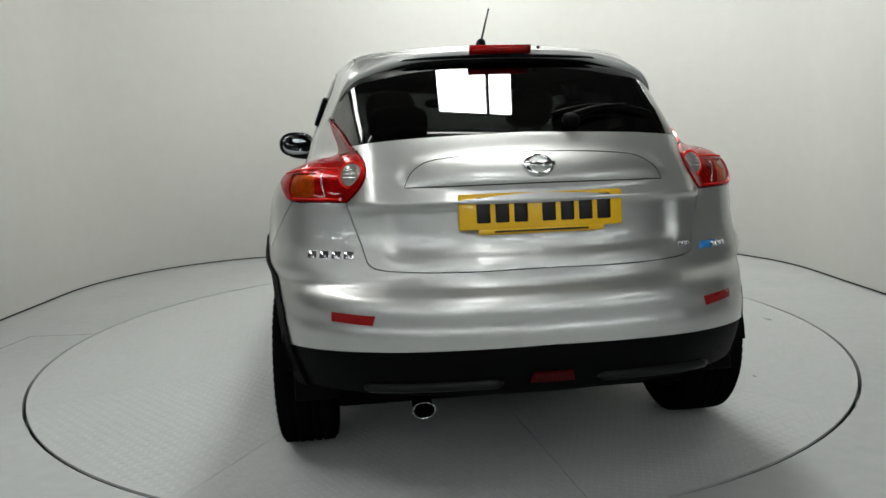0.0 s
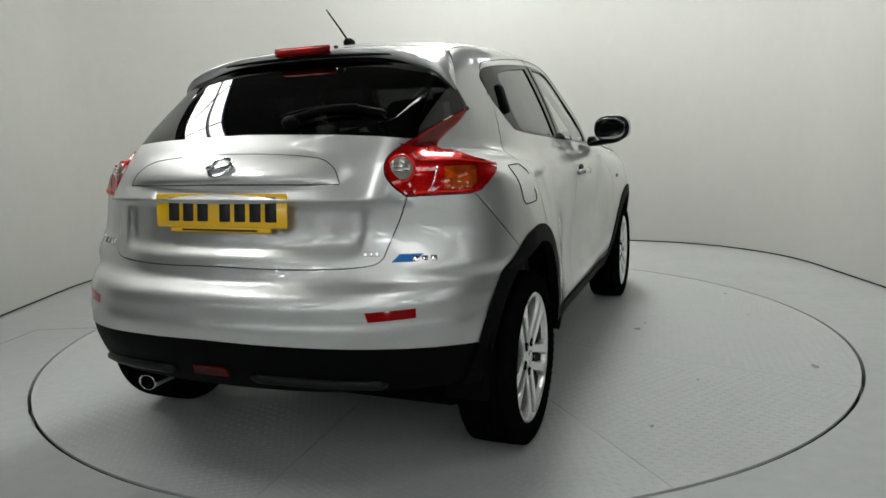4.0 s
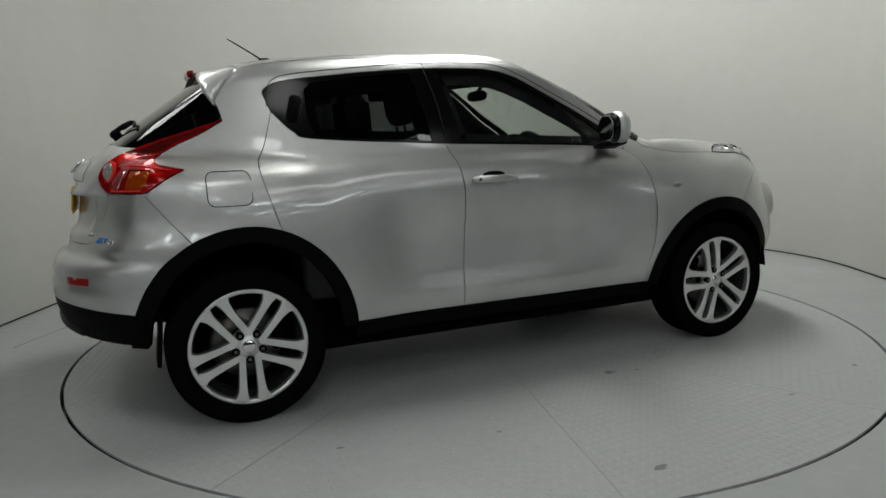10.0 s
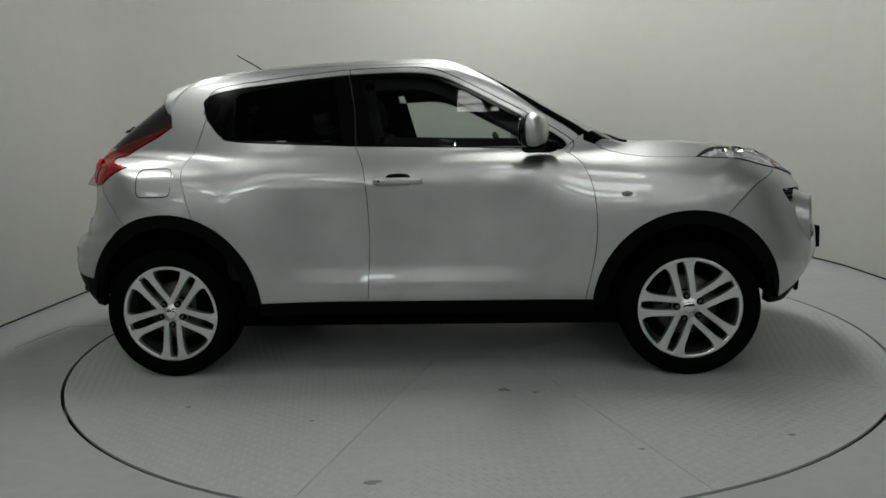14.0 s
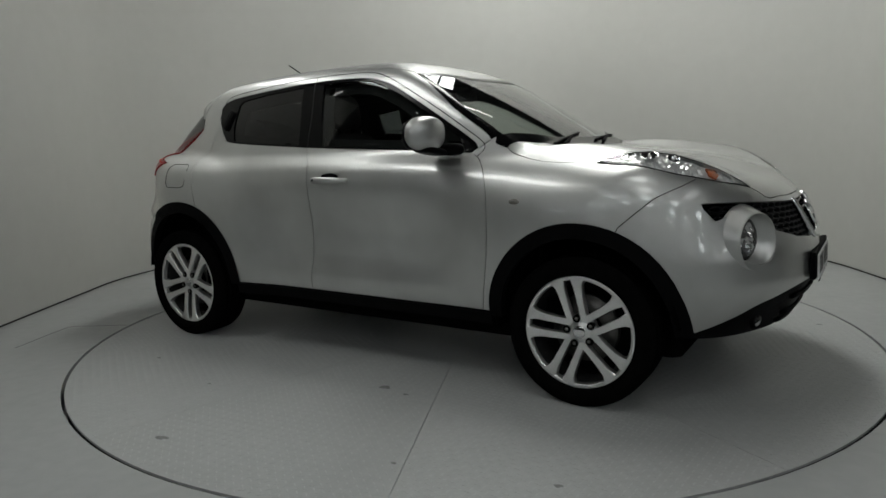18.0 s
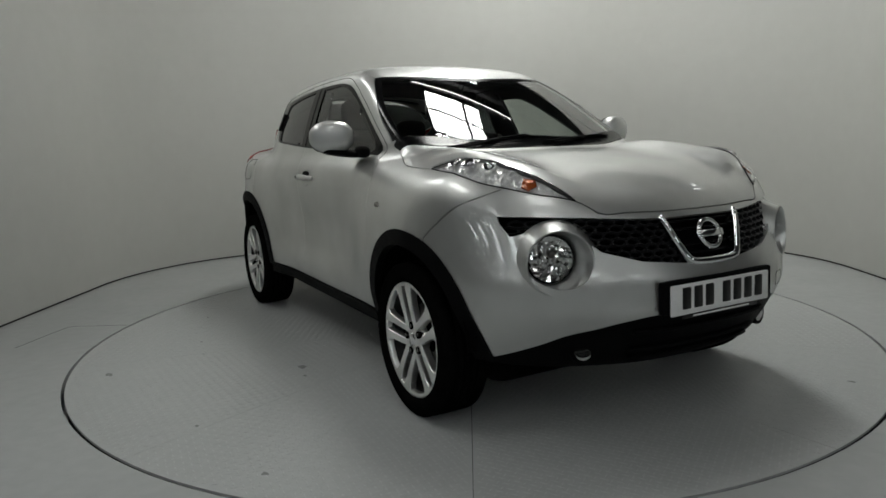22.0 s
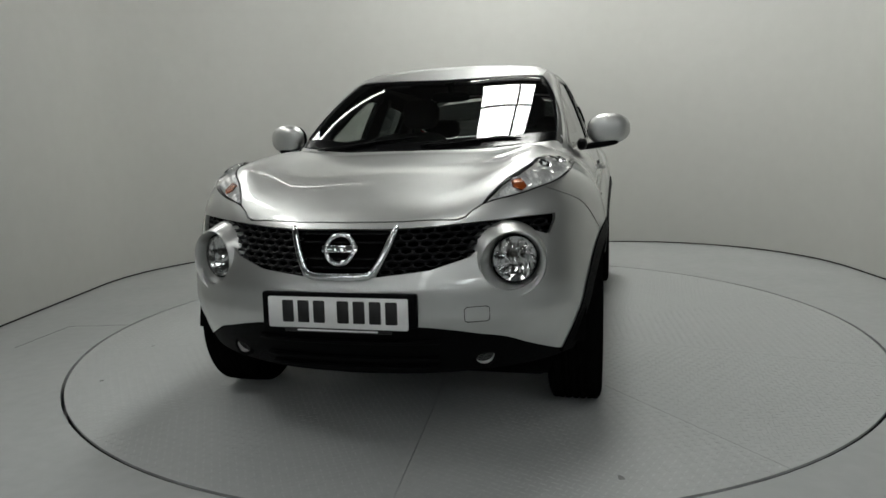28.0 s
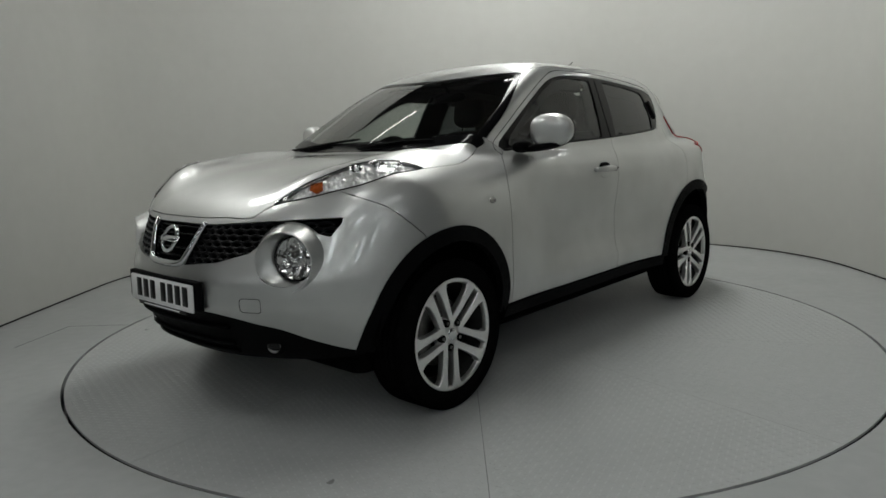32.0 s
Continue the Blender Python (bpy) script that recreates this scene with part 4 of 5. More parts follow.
    # front bumper with openings for grille and headlamps
    low_f = snap(NOSE_ROUND, [(2.06, 0, 0.508), (2.048, 0.26, 0.503), (2.0, 0.385, 0.484), (1.95, 0.47, 0.462), (1.89, 0.55, 0.440), (1.825, 0.62, 0.402), (1.735, 0.695, 0.360), (1.66, 0.745, 0.333)])
    a0 = math.degrees(math.atan2((low_f[-1][2] - ARCH_F[1]) / ARCH_F[3], (low_f[-1][0] - ARCH_F[0]) / ARCH_F[2]))
    arch_b = arch_line(ARCH_F, a0, ang_f)
    fr = [both(low_f), arch_b, seam_f, up_out[:k_up + 1], hood_nose, both(hood_front)]
    fr += [hood_nose * (1, -1, 1), up_out[:k_up + 1] * (1, -1, 1), seam_f * (1, -1, 1), arch_b * (1, -1, 1)]
    g_top = [(0, 0.836), (0.2, 0.836), (0.425, 0.848), (0.60, 0.858), (0.725, 0.862)]
    g_low = [(0.725, 0.862), (0.725, 0.842), (0.706, 0.795), (0.692, 0.798), (0.655, 0.812), (0.55, 0.815), (0.49, 0.775), (0.445, 0.735), (0.318, 0.698), (0.135, 0.678), (0, 0.676)]
    gt, gl = line("front", g_top), line("front", g_low, sharp=True)
    grille = loop(both(gt), both(gl[::-1]))
    lamp_hole = line("front", [(0.590 + 0.101 * math.cos(2 * math.pi * k / 40), 0.710 + 0.096 * math.sin(2 * math.pi * k / 40)) for k in range(40)], sharp=True)
    sheet("front_bumper", loop(*fr), NOSE_ROUND, M_SILVER, car, holes=(grille, lamp_hole, lamp_hole * (1, -1, 1)), res=0.022, **S)
    # rear bumper
    low_r = snap(TAIL_ROUND, [(-2.04, 0, 0.536), (-1.979, 0.402, 0.528), (-1.80, 0.71, 0.508), (-1.685, 0.794, 0.496)])
    b0 = math.degrees(math.atan2((low_r[-1][2] - ARCH_R[1]) / ARCH_R[3], (low_r[-1][0] - ARCH_R[0]) / ARCH_R[2]))
    arch_rb = arch_line(ARCH_R, b0, ang_seam)
    rr = [both(low_r), arch_rb, seam_r, lamp_low[k_seam:], both(hatch_side[::-1]), lamp_low[k_seam:] * (1, -1, 1), seam_r * (1, -1, 1), arch_rb * (1, -1, 1)]
    sheet("rear_bumper", loop(*rr), TAIL_ROUND, M_SILVER, car, res=0.016, **S)
    # black lower trims
    vr = [both(low_r), both(snap(TAIL_ROUND, [(-2.0, 0, 0.365), (-1.95, 0.40, 0.368), (-1.88, 0.585, 0.366), (-1.80, 0.71, 0.362), (-1.70, 0.79, 0.36)]))]
    end = snap(TAIL_ROUND, [(-1.685, 0.794, 0.496), (-1.70, 0.79, 0.36)])
    vr = [vr[0], end, vr[1], end * (1, -1, 1)]
    sheet("rear_valance", loop(*vr), TAIL_ROUND, M_BLACK, car, res=0.03, lip=0.02, raise_by=-0.006, label="black plastic lower bumper")
    vf = [both(low_f), snap(NOSE_ROUND, [(1.66, 0.745, 0.333), (1.65, 0.74, 0.315)])]
    vf += [both(snap(NOSE_ROUND, [(1.98, 0, 0.285), (1.93, 0.40, 0.292), (1.80, 0.63, 0.300), (1.65, 0.74, 0.315)])), snap(NOSE_ROUND, [(1.66, -0.745, 0.333), (1.65, -0.74, 0.315)])]
    sheet("front_valance", loop(*vf), NOSE_ROUND, M_BLACK, car, res=0.03, lip=0.02, raise_by=-0.006, label="black plastic lower bumper with intake")
    for nm, a, t0, t1 in (("front_arch_trim", ARCH_F, 1, 178), ("rear_arch_trim", ARCH_R, 3, 177)):
        o = arch_line(a, t0, t1)
        i = arch_line(a, t1, t0, -0.058)
        sheet(nm, loop(o, i), SIDE, M_BLACK, car, mirror=2, res=0.022, lip=0.035, raise_by=0.006, gap=-0.003, label="black plastic wheel arch trim")
    sheet("sill_trim", loop(line("side", [(-0.80, 0.366), (0.83, 0.356)]), line("side", [(0.83, 0.356), (0.83, 0.298)]), line("side", [(0.83, 0.298), (-0.81, 0.306)]), line("side", [(-0.81, 0.306), (-0.80, 0.366)])), SIDE, M_BLACK, car, mirror=2, lip=0.03, raise_by=0.012, label="black plastic sill trim")
    return dict(grille=grille)


def build_wheel(car, x, side):
    """Tyre with grooved tread, alloy with five twin spokes, disc and nuts; side +1 is left."""
    w = new("wheel")
    w.parent = car
    w.location = (x, side * 0.780, HUB_Z)
    w.rotation_euler = (0, radians(-WHEEL_TURN[(1 if x > 0 else -1, side)]), 0)
    R, H = HUB_Z, 0.105
    prof = [(0.237, -H * 0.78), (0.246, -H * 0.94), (0.272, -H * 1.03), (0.30, -H * 0.98), (0.322, -H * 0.86), (R - 0.003, -H * 0.72)]
    for g in (-0.045, -0.015, 0.015, 0.045):
        prof += [(R, g - 0.006), (R - 0.008, g - 0.0045), (R - 0.008, g + 0.0045), (R, g + 0.006)]
    prof += [(r, -a) for r, a in reversed(prof[:6])]
    vs, fs = revolve(prof, 72)
    part("tyre", mesh_from("tyre", vs, fs, M_RUBBER), w)
    # shoulder blocks
    vs, fs = [], []
    for k in range(60):
        for sd in (-1, 1):
            t = 2 * math.pi * (k + 0.25 * (sd > 0)) / 60
            for a, r in ((0.079, R - 0.0025), (0.1005, R - 0.0165), (0.1075, R - 0.034)):
                for dt in (-0.033, 0.033):
                    vs.append((math.cos(t + dt) * (r + 0.002), sd * a, math.sin(t + dt) * (r + 0.002)))
            n = len(vs) - 6
            fs += [(n, n + 1, n + 3, n + 2), (n + 2, n + 3, n + 5, n + 4)]
    tagged(part("tread", mesh_from("tread", vs, fs, M_RUBBER, False), w), kind="stuff")
    s = side
    # rim lip in plain alloy, barrel with its shade put into a dark colour
    prof = [(0.222, 0.070), (0.2245, 0.088), (0.226, 0.0915), (0.238, 0.0935), (0.242, 0.0925), (0.244, 0.088), (0.236, 0.080), (0.228, 0.066)]
    vs, fs = revolve([(r, a * s) for r, a in prof], 64)
    part("rim", mesh_from("rim", vs, fs, M_ALLOY), w)
    vs, fs = revolve([(r, a * s) for r, a in [(0.2225, 0.072), (0.219, 0.05), (0.212, 0.03), (0.205, -0.05), (0.222, -0.09)]], 64)
    part("barrel", mesh_from("barrel", vs, fs, M_BARREL), w, "inside of the wheel rim, its shade put in the colour")
    # spokes: five pairs
    vs, fs = [], []
    for k in range(5):
        for d in (-1, 1):
            base = math.pi / 2 + 2 * math.pi * k / 5 + (math.pi / 5)
            stations = [(0.040, 0.031, 0.0150, 0.077), (0.075, 0.0325, 0.0150, 0.081), (0.12, 0.0345, 0.0155, 0.0865), (0.165, 0.037, 0.0172, 0.0905), (0.195, 0.040, 0.0205, 0.0925), (0.212, 0.0445, 0.028, 0.093), (0.222, 0.050, 0.0355, 0.093), (0.230, 0.054, 0.040, 0.0925)]
            n0 = len(vs)
            for r, off, hw, h in stations:
                o = off * d
                for wq, dh in ((-hw, -0.030), (-hw, -0.004), (-hw * 0.86, 0.0), (hw * 0.86, 0.0), (hw, -0.004), (hw, -0.030)):
                    tx = o + wq
                    vs.append((math.cos(base) * r - math.sin(base) * tx, s * (h + dh), math.sin(base) * r + math.cos(base) * tx))
            for i in range(len(stations) - 1):
                for j in range(5):
                    a = n0 + i * 6 + j
                    fs.append((a, a + 1, a + 7, a + 6))
    me = mesh_from("spokes", vs, fs, M_ALLOY, False)
    part("spokes", me, w, "five twin spokes of silver alloy")
    vs, fs = revolve([(0.0, 0.083 * s), (0.030, 0.082 * s), (0.036, 0.078 * s), (0.062, 0.074 * s), (0.072, 0.066 * s), (0.075, 0.04 * s)], 40)
    part("hub", mesh_from("hub", vs, fs, M_ALLOY), w)
    vs, fs = revolve([(0.0, 0.0865 * s), (0.022, 0.086 * s), (0.027, 0.083 * s), (0.027, 0.078 * s)], 32)
    part("centre_cap", mesh_from("centre_cap", vs, fs, M_CHROME), w)
    for k in range(5):
        t = -math.pi / 2 + 2 * math.pi * k / 5
        vs, fs = revolve([(0.0, 0.0835 * s), (0.0075, 0.0835 * s), (0.0085, 0.081 * s), (0.0085, 0.05 * s)], 10)
        o = part("wheel_nut", mesh_from("wheel_nut", vs, fs, M_STEEL), w)
        o.location = (math.cos(t) * 0.057, 0, math.sin(t) * 0.057)
        vs, fs = revolve([(0.0, 0.0822 * s), (0.0155, 0.0822 * s), (0.0165, 0.078 * s), (0.0165, 0.060 * s)], 16)
        o = part("nut_seat", mesh_from("nut_seat", vs, fs, M_DARK), w)
        o.location = (math.cos(t) * 0.057, 0, math.sin(t) * 0.057)
    vs, fs = revolve([(0.075, 0.010 * s), (0.145, 0.010 * s), (0.148, 0.0), (0.148, -0.012 * s), (0.07, -0.012 * s)], 48)
    part("brake_disc", mesh_from("brake_disc", vs, fs, M_STEEL), w)
    box("brake_caliper", (0.06, 0.07, 0.13), (-0.135 if x > 0 else 0.135, -0.01 * s, 0.02), M_DARK, w, 0.012)
    # added black disc across the barrel, standing in for shade behind the spokes
    vs, fs = revolve([(0.204, -0.02 * s), (0.0, -0.025 * s)], 40)
    part("wheel_well_shade", mesh_from("backing_plate", vs, fs, M_DARK), w).name = "backing_plate"
    return w


def build_body_inside(car):
    """Floor pan, wheel housings and what shows of the cabin."""
    box("floor_pan", (3.20, 1.40, 0.21), (0.05, 0, 0.305), M_DARK, car, 0.05)
    box("sill_pan", (1.66, 1.50, 0.12), (0.0, 0, 0.375), M_DARK, car, 0.04)
    box("engine_bay", (0.80, 0.98, 0.42), (1.36, 0, 0.60), M_DARK, car, 0.08)
    box("boot_box", (0.55, 1.10, 0.40), (-1.45, 0, 0.62), M_DARK, car, 0.08)
    box("cabin_floor", (1.9, 1.40, 0.12), (-0.1, 0, 0.42), M_DARK, car, 0.03)
    for x, a in ((HUB_F, ARCH_F), (HUB_R, ARCH_R)):
        for s in (1, -1):
            vs, fs = [], []
            n = 28
            for k in range(n + 1):
                t = radians((5 if x > 0 else -4) + (180 if x > 0 else 176) * k / n)
                for y in (0.50, 0.835):
                    vs.append((a[0] + math.cos(t) * (a[2] - 0.035), y * s, a[1] + math.sin(t) * (a[3] - 0.035)))
            vs.append((a[0], 0.50 * s, a[1]))
            for k in range(n):
                fs += [(2 * k, 2 * k + 1, 2 * k + 3, 2 * k + 2), (2 * k, 2 * k + 2, len(vs) - 1)]
            part("wheel_housing", mesh_from("wheel_housing", vs, fs, M_DARK), car)



def on(view, u, v):
    """A skin point and its outward normal, by place in a view."""
    p = line(view, [(u, v), (u + 0.002, v)], sharp=True, step=1)[:1]
    return Vector(p[0]), Vector(grade(p)[0])


def frame_at(p, n, up=(0, 0, 1)):
    """A pose at p: local z along n, local y as near up as may be."""
    n = Vector(n).normalized()
    x = Vector(up).cross(n).normalized()
    y = n.cross(x)
    m = Matrix((x, y, n)).transposed().to_4x4()
    m.translation = Vector(p)
    return m


def put(name, verts, faces, material, parent, m=None, label="", smooth=True, mirror=False):
    """Links a mesh under parent with its points posed by m; mirror: across the car's middle."""
    vs = [(m @ Vector(v)) if m is not None else Vector(v) for v in verts]
    fs = faces
    if mirror:
        vs = [Vector((v.x, -v.y, v.z)) for v in vs]
        fs = [tuple(reversed(f)) for f in faces]
    return part(name, mesh_from(name, vs, fs, material, smooth), parent, label)


def disc_stack(profile, n=36):
    return revolve(profile, n, axis="z")


def blob(size, power=2.5, nu=28, nv=16):
    """A rounded solid: a ball squared off by power."""
    def f(a):
        return math.copysign(abs(a) ** (2 / power), a)
    vs, fs = [], []
    for j in range(nv + 1):
        b = -math.pi / 2 + math.pi * j / nv
        for i in range(nu):
            a = 2 * math.pi * i / nu
            vs.append((f(math.cos(b)) * f(math.cos(a)) * size[0] / 2, f(math.cos(b)) * f(math.sin(a)) * size[1] / 2, f(math.sin(b)) * size[2] / 2))
    for j in range(nv):
        for i in range(nu):
            k = (i + 1) % nu
            fs.append((j * nu + i, j * nu + k, (j + 1) * nu + k, (j + 1) * nu + i))
    return vs, fs


def slab(outline, depth, bevel=0.002):
    """A plate from a 2D outline, its front edge rounded; front towards +z."""
    n = len(outline)
    o = np.array(outline, float)
    inn = shrink(o, bevel)
    vs = [(x, y, 0) for x, y in o] + [(x, y, depth - bevel) for x, y in o] + [(x, y, depth) for x, y in inn]
    fs = [tuple(range(n))[::-1], tuple(range(2 * n, 3 * n))]
    for i in range(n):
        j = (i + 1) % n
        fs += [(i, j, n + j, n + i), (n + i, n + j, 2 * n + j, 2 * n + i)]
    return vs, fs


def round_rect(w, h, r, k=5):
    pts = []
    for cx, cy, a0 in ((w / 2 - r, h / 2 - r, 0), (-w / 2 + r, h / 2 - r, 90), (-w / 2 + r, -h / 2 + r, 180), (w / 2 - r, -h / 2 + r, 270)):
        for i in range(k + 1):
            a = radians(a0 + 90 * i / k)
            pts.append((cx + math.cos(a) * r, cy + math.sin(a) * r))
    return pts


def number_plate(car, m, face, label, holder):
    """A plate with bars in place of its characters, on a dark holder."""
    vs, fs = slab(round_rect(0.52, 0.111, 0.008), 0.005)
    plate = put("number_plate", vs, fs, face, car, m, label)
    x = -0.208
    for i in range(7):
        w = 0.050
        vs, fs = slab(round_rect(w * 0.86, 0.079, 0.004, 2), 0.0008, 0.0002)
        put("character_bar", vs, fs, M_INK, plate, m @ Matrix.Translation((x + w / 2, 0.004, 0.0052)))
        x += 0.059 + (0.030 if i == 2 else 0)
    vs, fs = slab(round_rect(0.40, 0.018, 0.003, 2), 0.004)
    put("dealer_strip", vs, fs, holder, plate, m @ Matrix.Translation((0, -0.062, 0.0)), "strip below the plate")
    vs, fs = slab(round_rect(0.30, 0.006, 0.001, 2), 0.0008, 0.0002)
    put("strip_text_bar", vs, fs, M_INK if holder != M_INK else face, plate, m @ Matrix.Translation((0, -0.063, 0.0042)))
    return plate


def emblem(car, m, r, label):
    """A plain chrome ring with a bar across it."""
    ring = [(math.cos(2 * math.pi * k / 40) * r, math.sin(2 * math.pi * k / 40) * r, 0.006) for k in range(40)]
    me = tube(ring, r * 0.17, 10, M_CHROME, "emblem", cyclic=True)
    me.transform(m)
    e = part("emblem", me, car, label)
    vs, fs = slab(round_rect(r * 2.6, r * 0.5, r * 0.08, 3), 0.014, 0.003)
    put("bar", vs, fs, M_CHROME, e, m)
    return e


def skin_tube(car, name, pts, radius, material, label="", cyclic=False, sides=(1, -1), lift=0.0, n=8):
    """A thin bar that follows skin points."""
    pts = np.asarray(pts)
    p = pts + grade(pts) * lift
    out = []
    for s in sides:
        out.append(part(name, tube(p * (1, s, 1), radius, n, material, name, cyclic), car, label))
    return out


def build_details(car):
    # roof spoiler: swells off the skin towards its rear edge
    sp_front = both(snap(TOP, [(-1.21, 0, 1.5), (-1.205, 0.3, 1.5), (-1.19, 0.540, 1.474)]))
    sp_side = snap(TOP, [(-1.19, 0.540, 1.467), (-1.25, 0.580, 1.41), (-1.305, 0.610, 1.345)])
    sp_rear = both(snap(TOP, [(-1.318, 0, 1.45), (-1.322, 0.3, 1.44), (-1.34, 0.48, 1.41), (-1.335, 0.57, 1.36), (-1.305, 0.610, 1.345)]))
    sheet("roof_spoiler", loop(sp_front, sp_side, sp_rear, sp_side * (1, -1, 1)), TOP, M_SILVER, car, res=0.02, lip=0.034, label="silver roof spoiler over the rear window",
          dish=lambda p: 0.036 * np.clip((-1.20 - p[:, 0]) / 0.12, 0, 1) ** 1.3 * (1 - np.clip(np.abs(p[:, 1]) / 0.62, 0, 1) ** 5))
    vs, fs = [], []
    for y in np.linspace(-0.116, 0.116, 9):
        x = -1.352 + 0.05 * (abs(y) / 0.6) ** 3
        vs += [(x + 0.02, y, 1.505), (x - 0.006, y, 1.503), (x - 0.009, y, 1.490), (x - 0.004, y, 1.474), (x + 0.02, y, 1.472)]
    for j in range(8):
        for i in range(4):
            a = j * 5 + i
            fs.append((a, a + 1, a + 6, a + 5))
    fs += [(4, 3, 2, 1, 0), (40, 41, 42, 43, 44)]
    put("high_brake_lamp", vs, fs, M_REDLENS, car, None, "red high-level brake lamp in the spoiler")
    vs, fs = [], []
    for y in np.linspace(-0.50, 0.50, 21):
        x = -1.348 + 0.05 * (abs(y) / 0.6) ** 3
        z = 1.469 - 0.07 * y * y - 0.16 * y ** 4 - 0.30 * max(0, abs(y) - 0.33) ** 2
        vs += [(x, y, z), (x, y, z - 0.006), (x + 0.075, y, z - 0.012), (x + 0.075, y, z)]
    for j in range(20):
        for i in range(4):
            fs.append((j * 4 + i, j * 4 + (i + 1) % 4, j * 4 + 4 + (i + 1) % 4, j * 4 + 4 + i))
    fs += [(3, 2, 1, 0), (80, 81, 82, 83)]
    put("spoiler_underside", vs, fs, M_BLACK, car, None, "black underside of the spoiler")
    put("washer_jet", *blob((0.02, 0.014, 0.012)), M_INK, car, Matrix.Translation((-1.345, -0.148, 1.494)))
    # aerial
    b, n = on("top", -0.97, 0.0)
    vs, fs = blob((0.075, 0.04, 0.05), 2.2)
    ae = put("aerial", vs, fs, M_BLACK, car, Matrix.Translation(b + Vector((0, 0, 0.008))), "black roof aerial")
    part("whip", tube([b + Vector((-0.01, 0, 0.02)), b + Vector((-0.09, 0, 0.07)), b + Vector((-0.178, 0, 0.122))], [0.0045, 0.0038, 0.003], 8, M_BLACK, "whip"), ae)
    # door mirrors
    for s in (1, -1):
        vs, fs = blob((0.125, 0.215, 0.152), 2.5)
        out = []
        for x, y, z in vs:
            f = 1 - 0.30 * max(0, y / 0.11) ** 2
            out.append((x * f if x > 0 else min(x, -0.0) * 0.75, y, z * (1 - 0.16 * max(0, y / 0.11) ** 2) + (0.006 if z > 0 else 0)))
        m = Matrix.Translation((0.545, 0.905, 1.168)) @ Matrix.Rotation(radians(14), 4, "Z")
        mi = put("door_mirror", out, fs, M_SILVER, car, m, "silver door mirror housing", mirror=s < 0)
        put("mirror_foot", *blob((0.11, 0.20, 0.035), 3), M_BLACK, mi, Matrix.Translation((0.545, 0.855, 1.092)) @ Matrix.Rotation(radians(8), 4, "X"), mirror=s < 0)
        put("mirror_base", *blob((0.14, 0.05, 0.06), 2.6), M_BLACK, mi, Matrix.Translation((0.60, 0.77, 1.096)), mirror=s < 0)
        vs, fs = blob((0.050, 0.2155, 0.1525), 2.5)
        put("mirror_rim", vs, fs, M_GLOSSBLACK, mi, m @ Matrix.Translation((-0.030, 0, 0.001)), mirror=s < 0)
        vs, fs = blob((0.006, 0.188, 0.124), 2.6)
        put("mirror_glass", vs, fs, M_MIRROR, mi, m @ Matrix.Translation((-0.0535, -0.002, 0.0)), mirror=s < 0)
    # door handles over a scooped cup, its upper shadow put in as a black blob
    for s in (1, -1):
        p, n = on("side", -0.098, 0.945)
        m = frame_at(p, n)
        vs, fs = blob((0.13, 0.088, 0.012), 2.2)
        cup = put("handle_cup", vs, fs, M_SILVER, car, m @ Matrix.Translation((0, 0, -0.003)), "silver scoop behind the handle", mirror=s < 0)
        put("cup_shadow", *blob((0.116, 0.034, 0.010), 2.2), M_BLACK, cup, m @ Matrix.Translation((0, 0.028, 0.0005)), mirror=s < 0)
        pts = [(-0.118, 0.006), (-0.10, 0.018), (-0.05, 0.030), (0.0, 0.033), (0.05, 0.031), (0.095, 0.022), (0.116, 0.008)]
        vs, fs = [], []
        for x, z in pts:
            w = 0.0165 if abs(x) < 0.10 else 0.012
            for a in range(12):
                t = 2 * math.pi * a / 12
                vs.append((x, math.cos(t) * w + 0.006, z + math.sin(t) * 0.009))
        for i in range(len(pts) - 1):
            for a in range(12):
                fs.append((i * 12 + a, i * 12 + (a + 1) % 12, (i + 1) * 12 + (a + 1) % 12, (i + 1) * 12 + a))
        fs += [tuple(range(12))[::-1], tuple(range((len(pts) - 1) * 12, len(pts) * 12))]
        h = put("door_handle", vs, fs, M_SILVER, car, m, "body-coloured pull handle", mirror=s < 0)
        for k in (0.088, 0.066):
            put("key_lock", *disc_stack([(0, 0.004), (0.006, 0.004), (0.007, 0)], 14), M_INK, h, m @ Matrix.Translation((k, 0.006, 0.031)), mirror=s < 0)
        # hidden rear handle
        p, n = on("side", -0.985, 1.29)
        vs, fs = slab(round_rect(0.052, 0.125, 0.02), 0.012, 0.004)
        put("rear_door_handle", vs, fs, M_BLACK, car, frame_at(p, n) @ Matrix.Rotation(radians(14), 4, "Z"), "black handle hidden in the window trim", mirror=s < 0)
        # side repeater
        p, n = on("side", 0.971, 0.869)
        vs, fs = blob((0.052, 0.026, 0.018), 2)
        rp = put("side_repeater", vs, fs, M_WHITELENS, car, frame_at(p, n), "clear oval side repeater", mirror=s < 0)
        put("bulb", *blob((0.014, 0.012, 0.008), 2), M_STEEL, rp, frame_at(p + n * 0.008, n), mirror=s < 0)
    # seam over the doors, in the side frame
    seam = line("side", [(-1.095, 1.30), (-1.085, 1.375), (-1.055, 1.418), (-0.98, 1.442), (-0.68, 1.475), (-0.37, 1.500), (-0.08, 1.505), (0.05, 1.495), (0.16, 1.455), (0.30, 1.382), (0.5, 1.272), (0.70, 1.15), (0.745, 1.105), (0.72, 1.062)])
    skin_tube(car, "door_frame_seam", seam, 0.0024, M_SEAM, lift=-0.0008, n=6)
    p0 = line("side", [(-0.345, 1.472), (-0.352, 1.502)])
    skin_tube(car, "door_frame_split", p0, 0.0022, M_SEAM, lift=-0.0008, n=6)
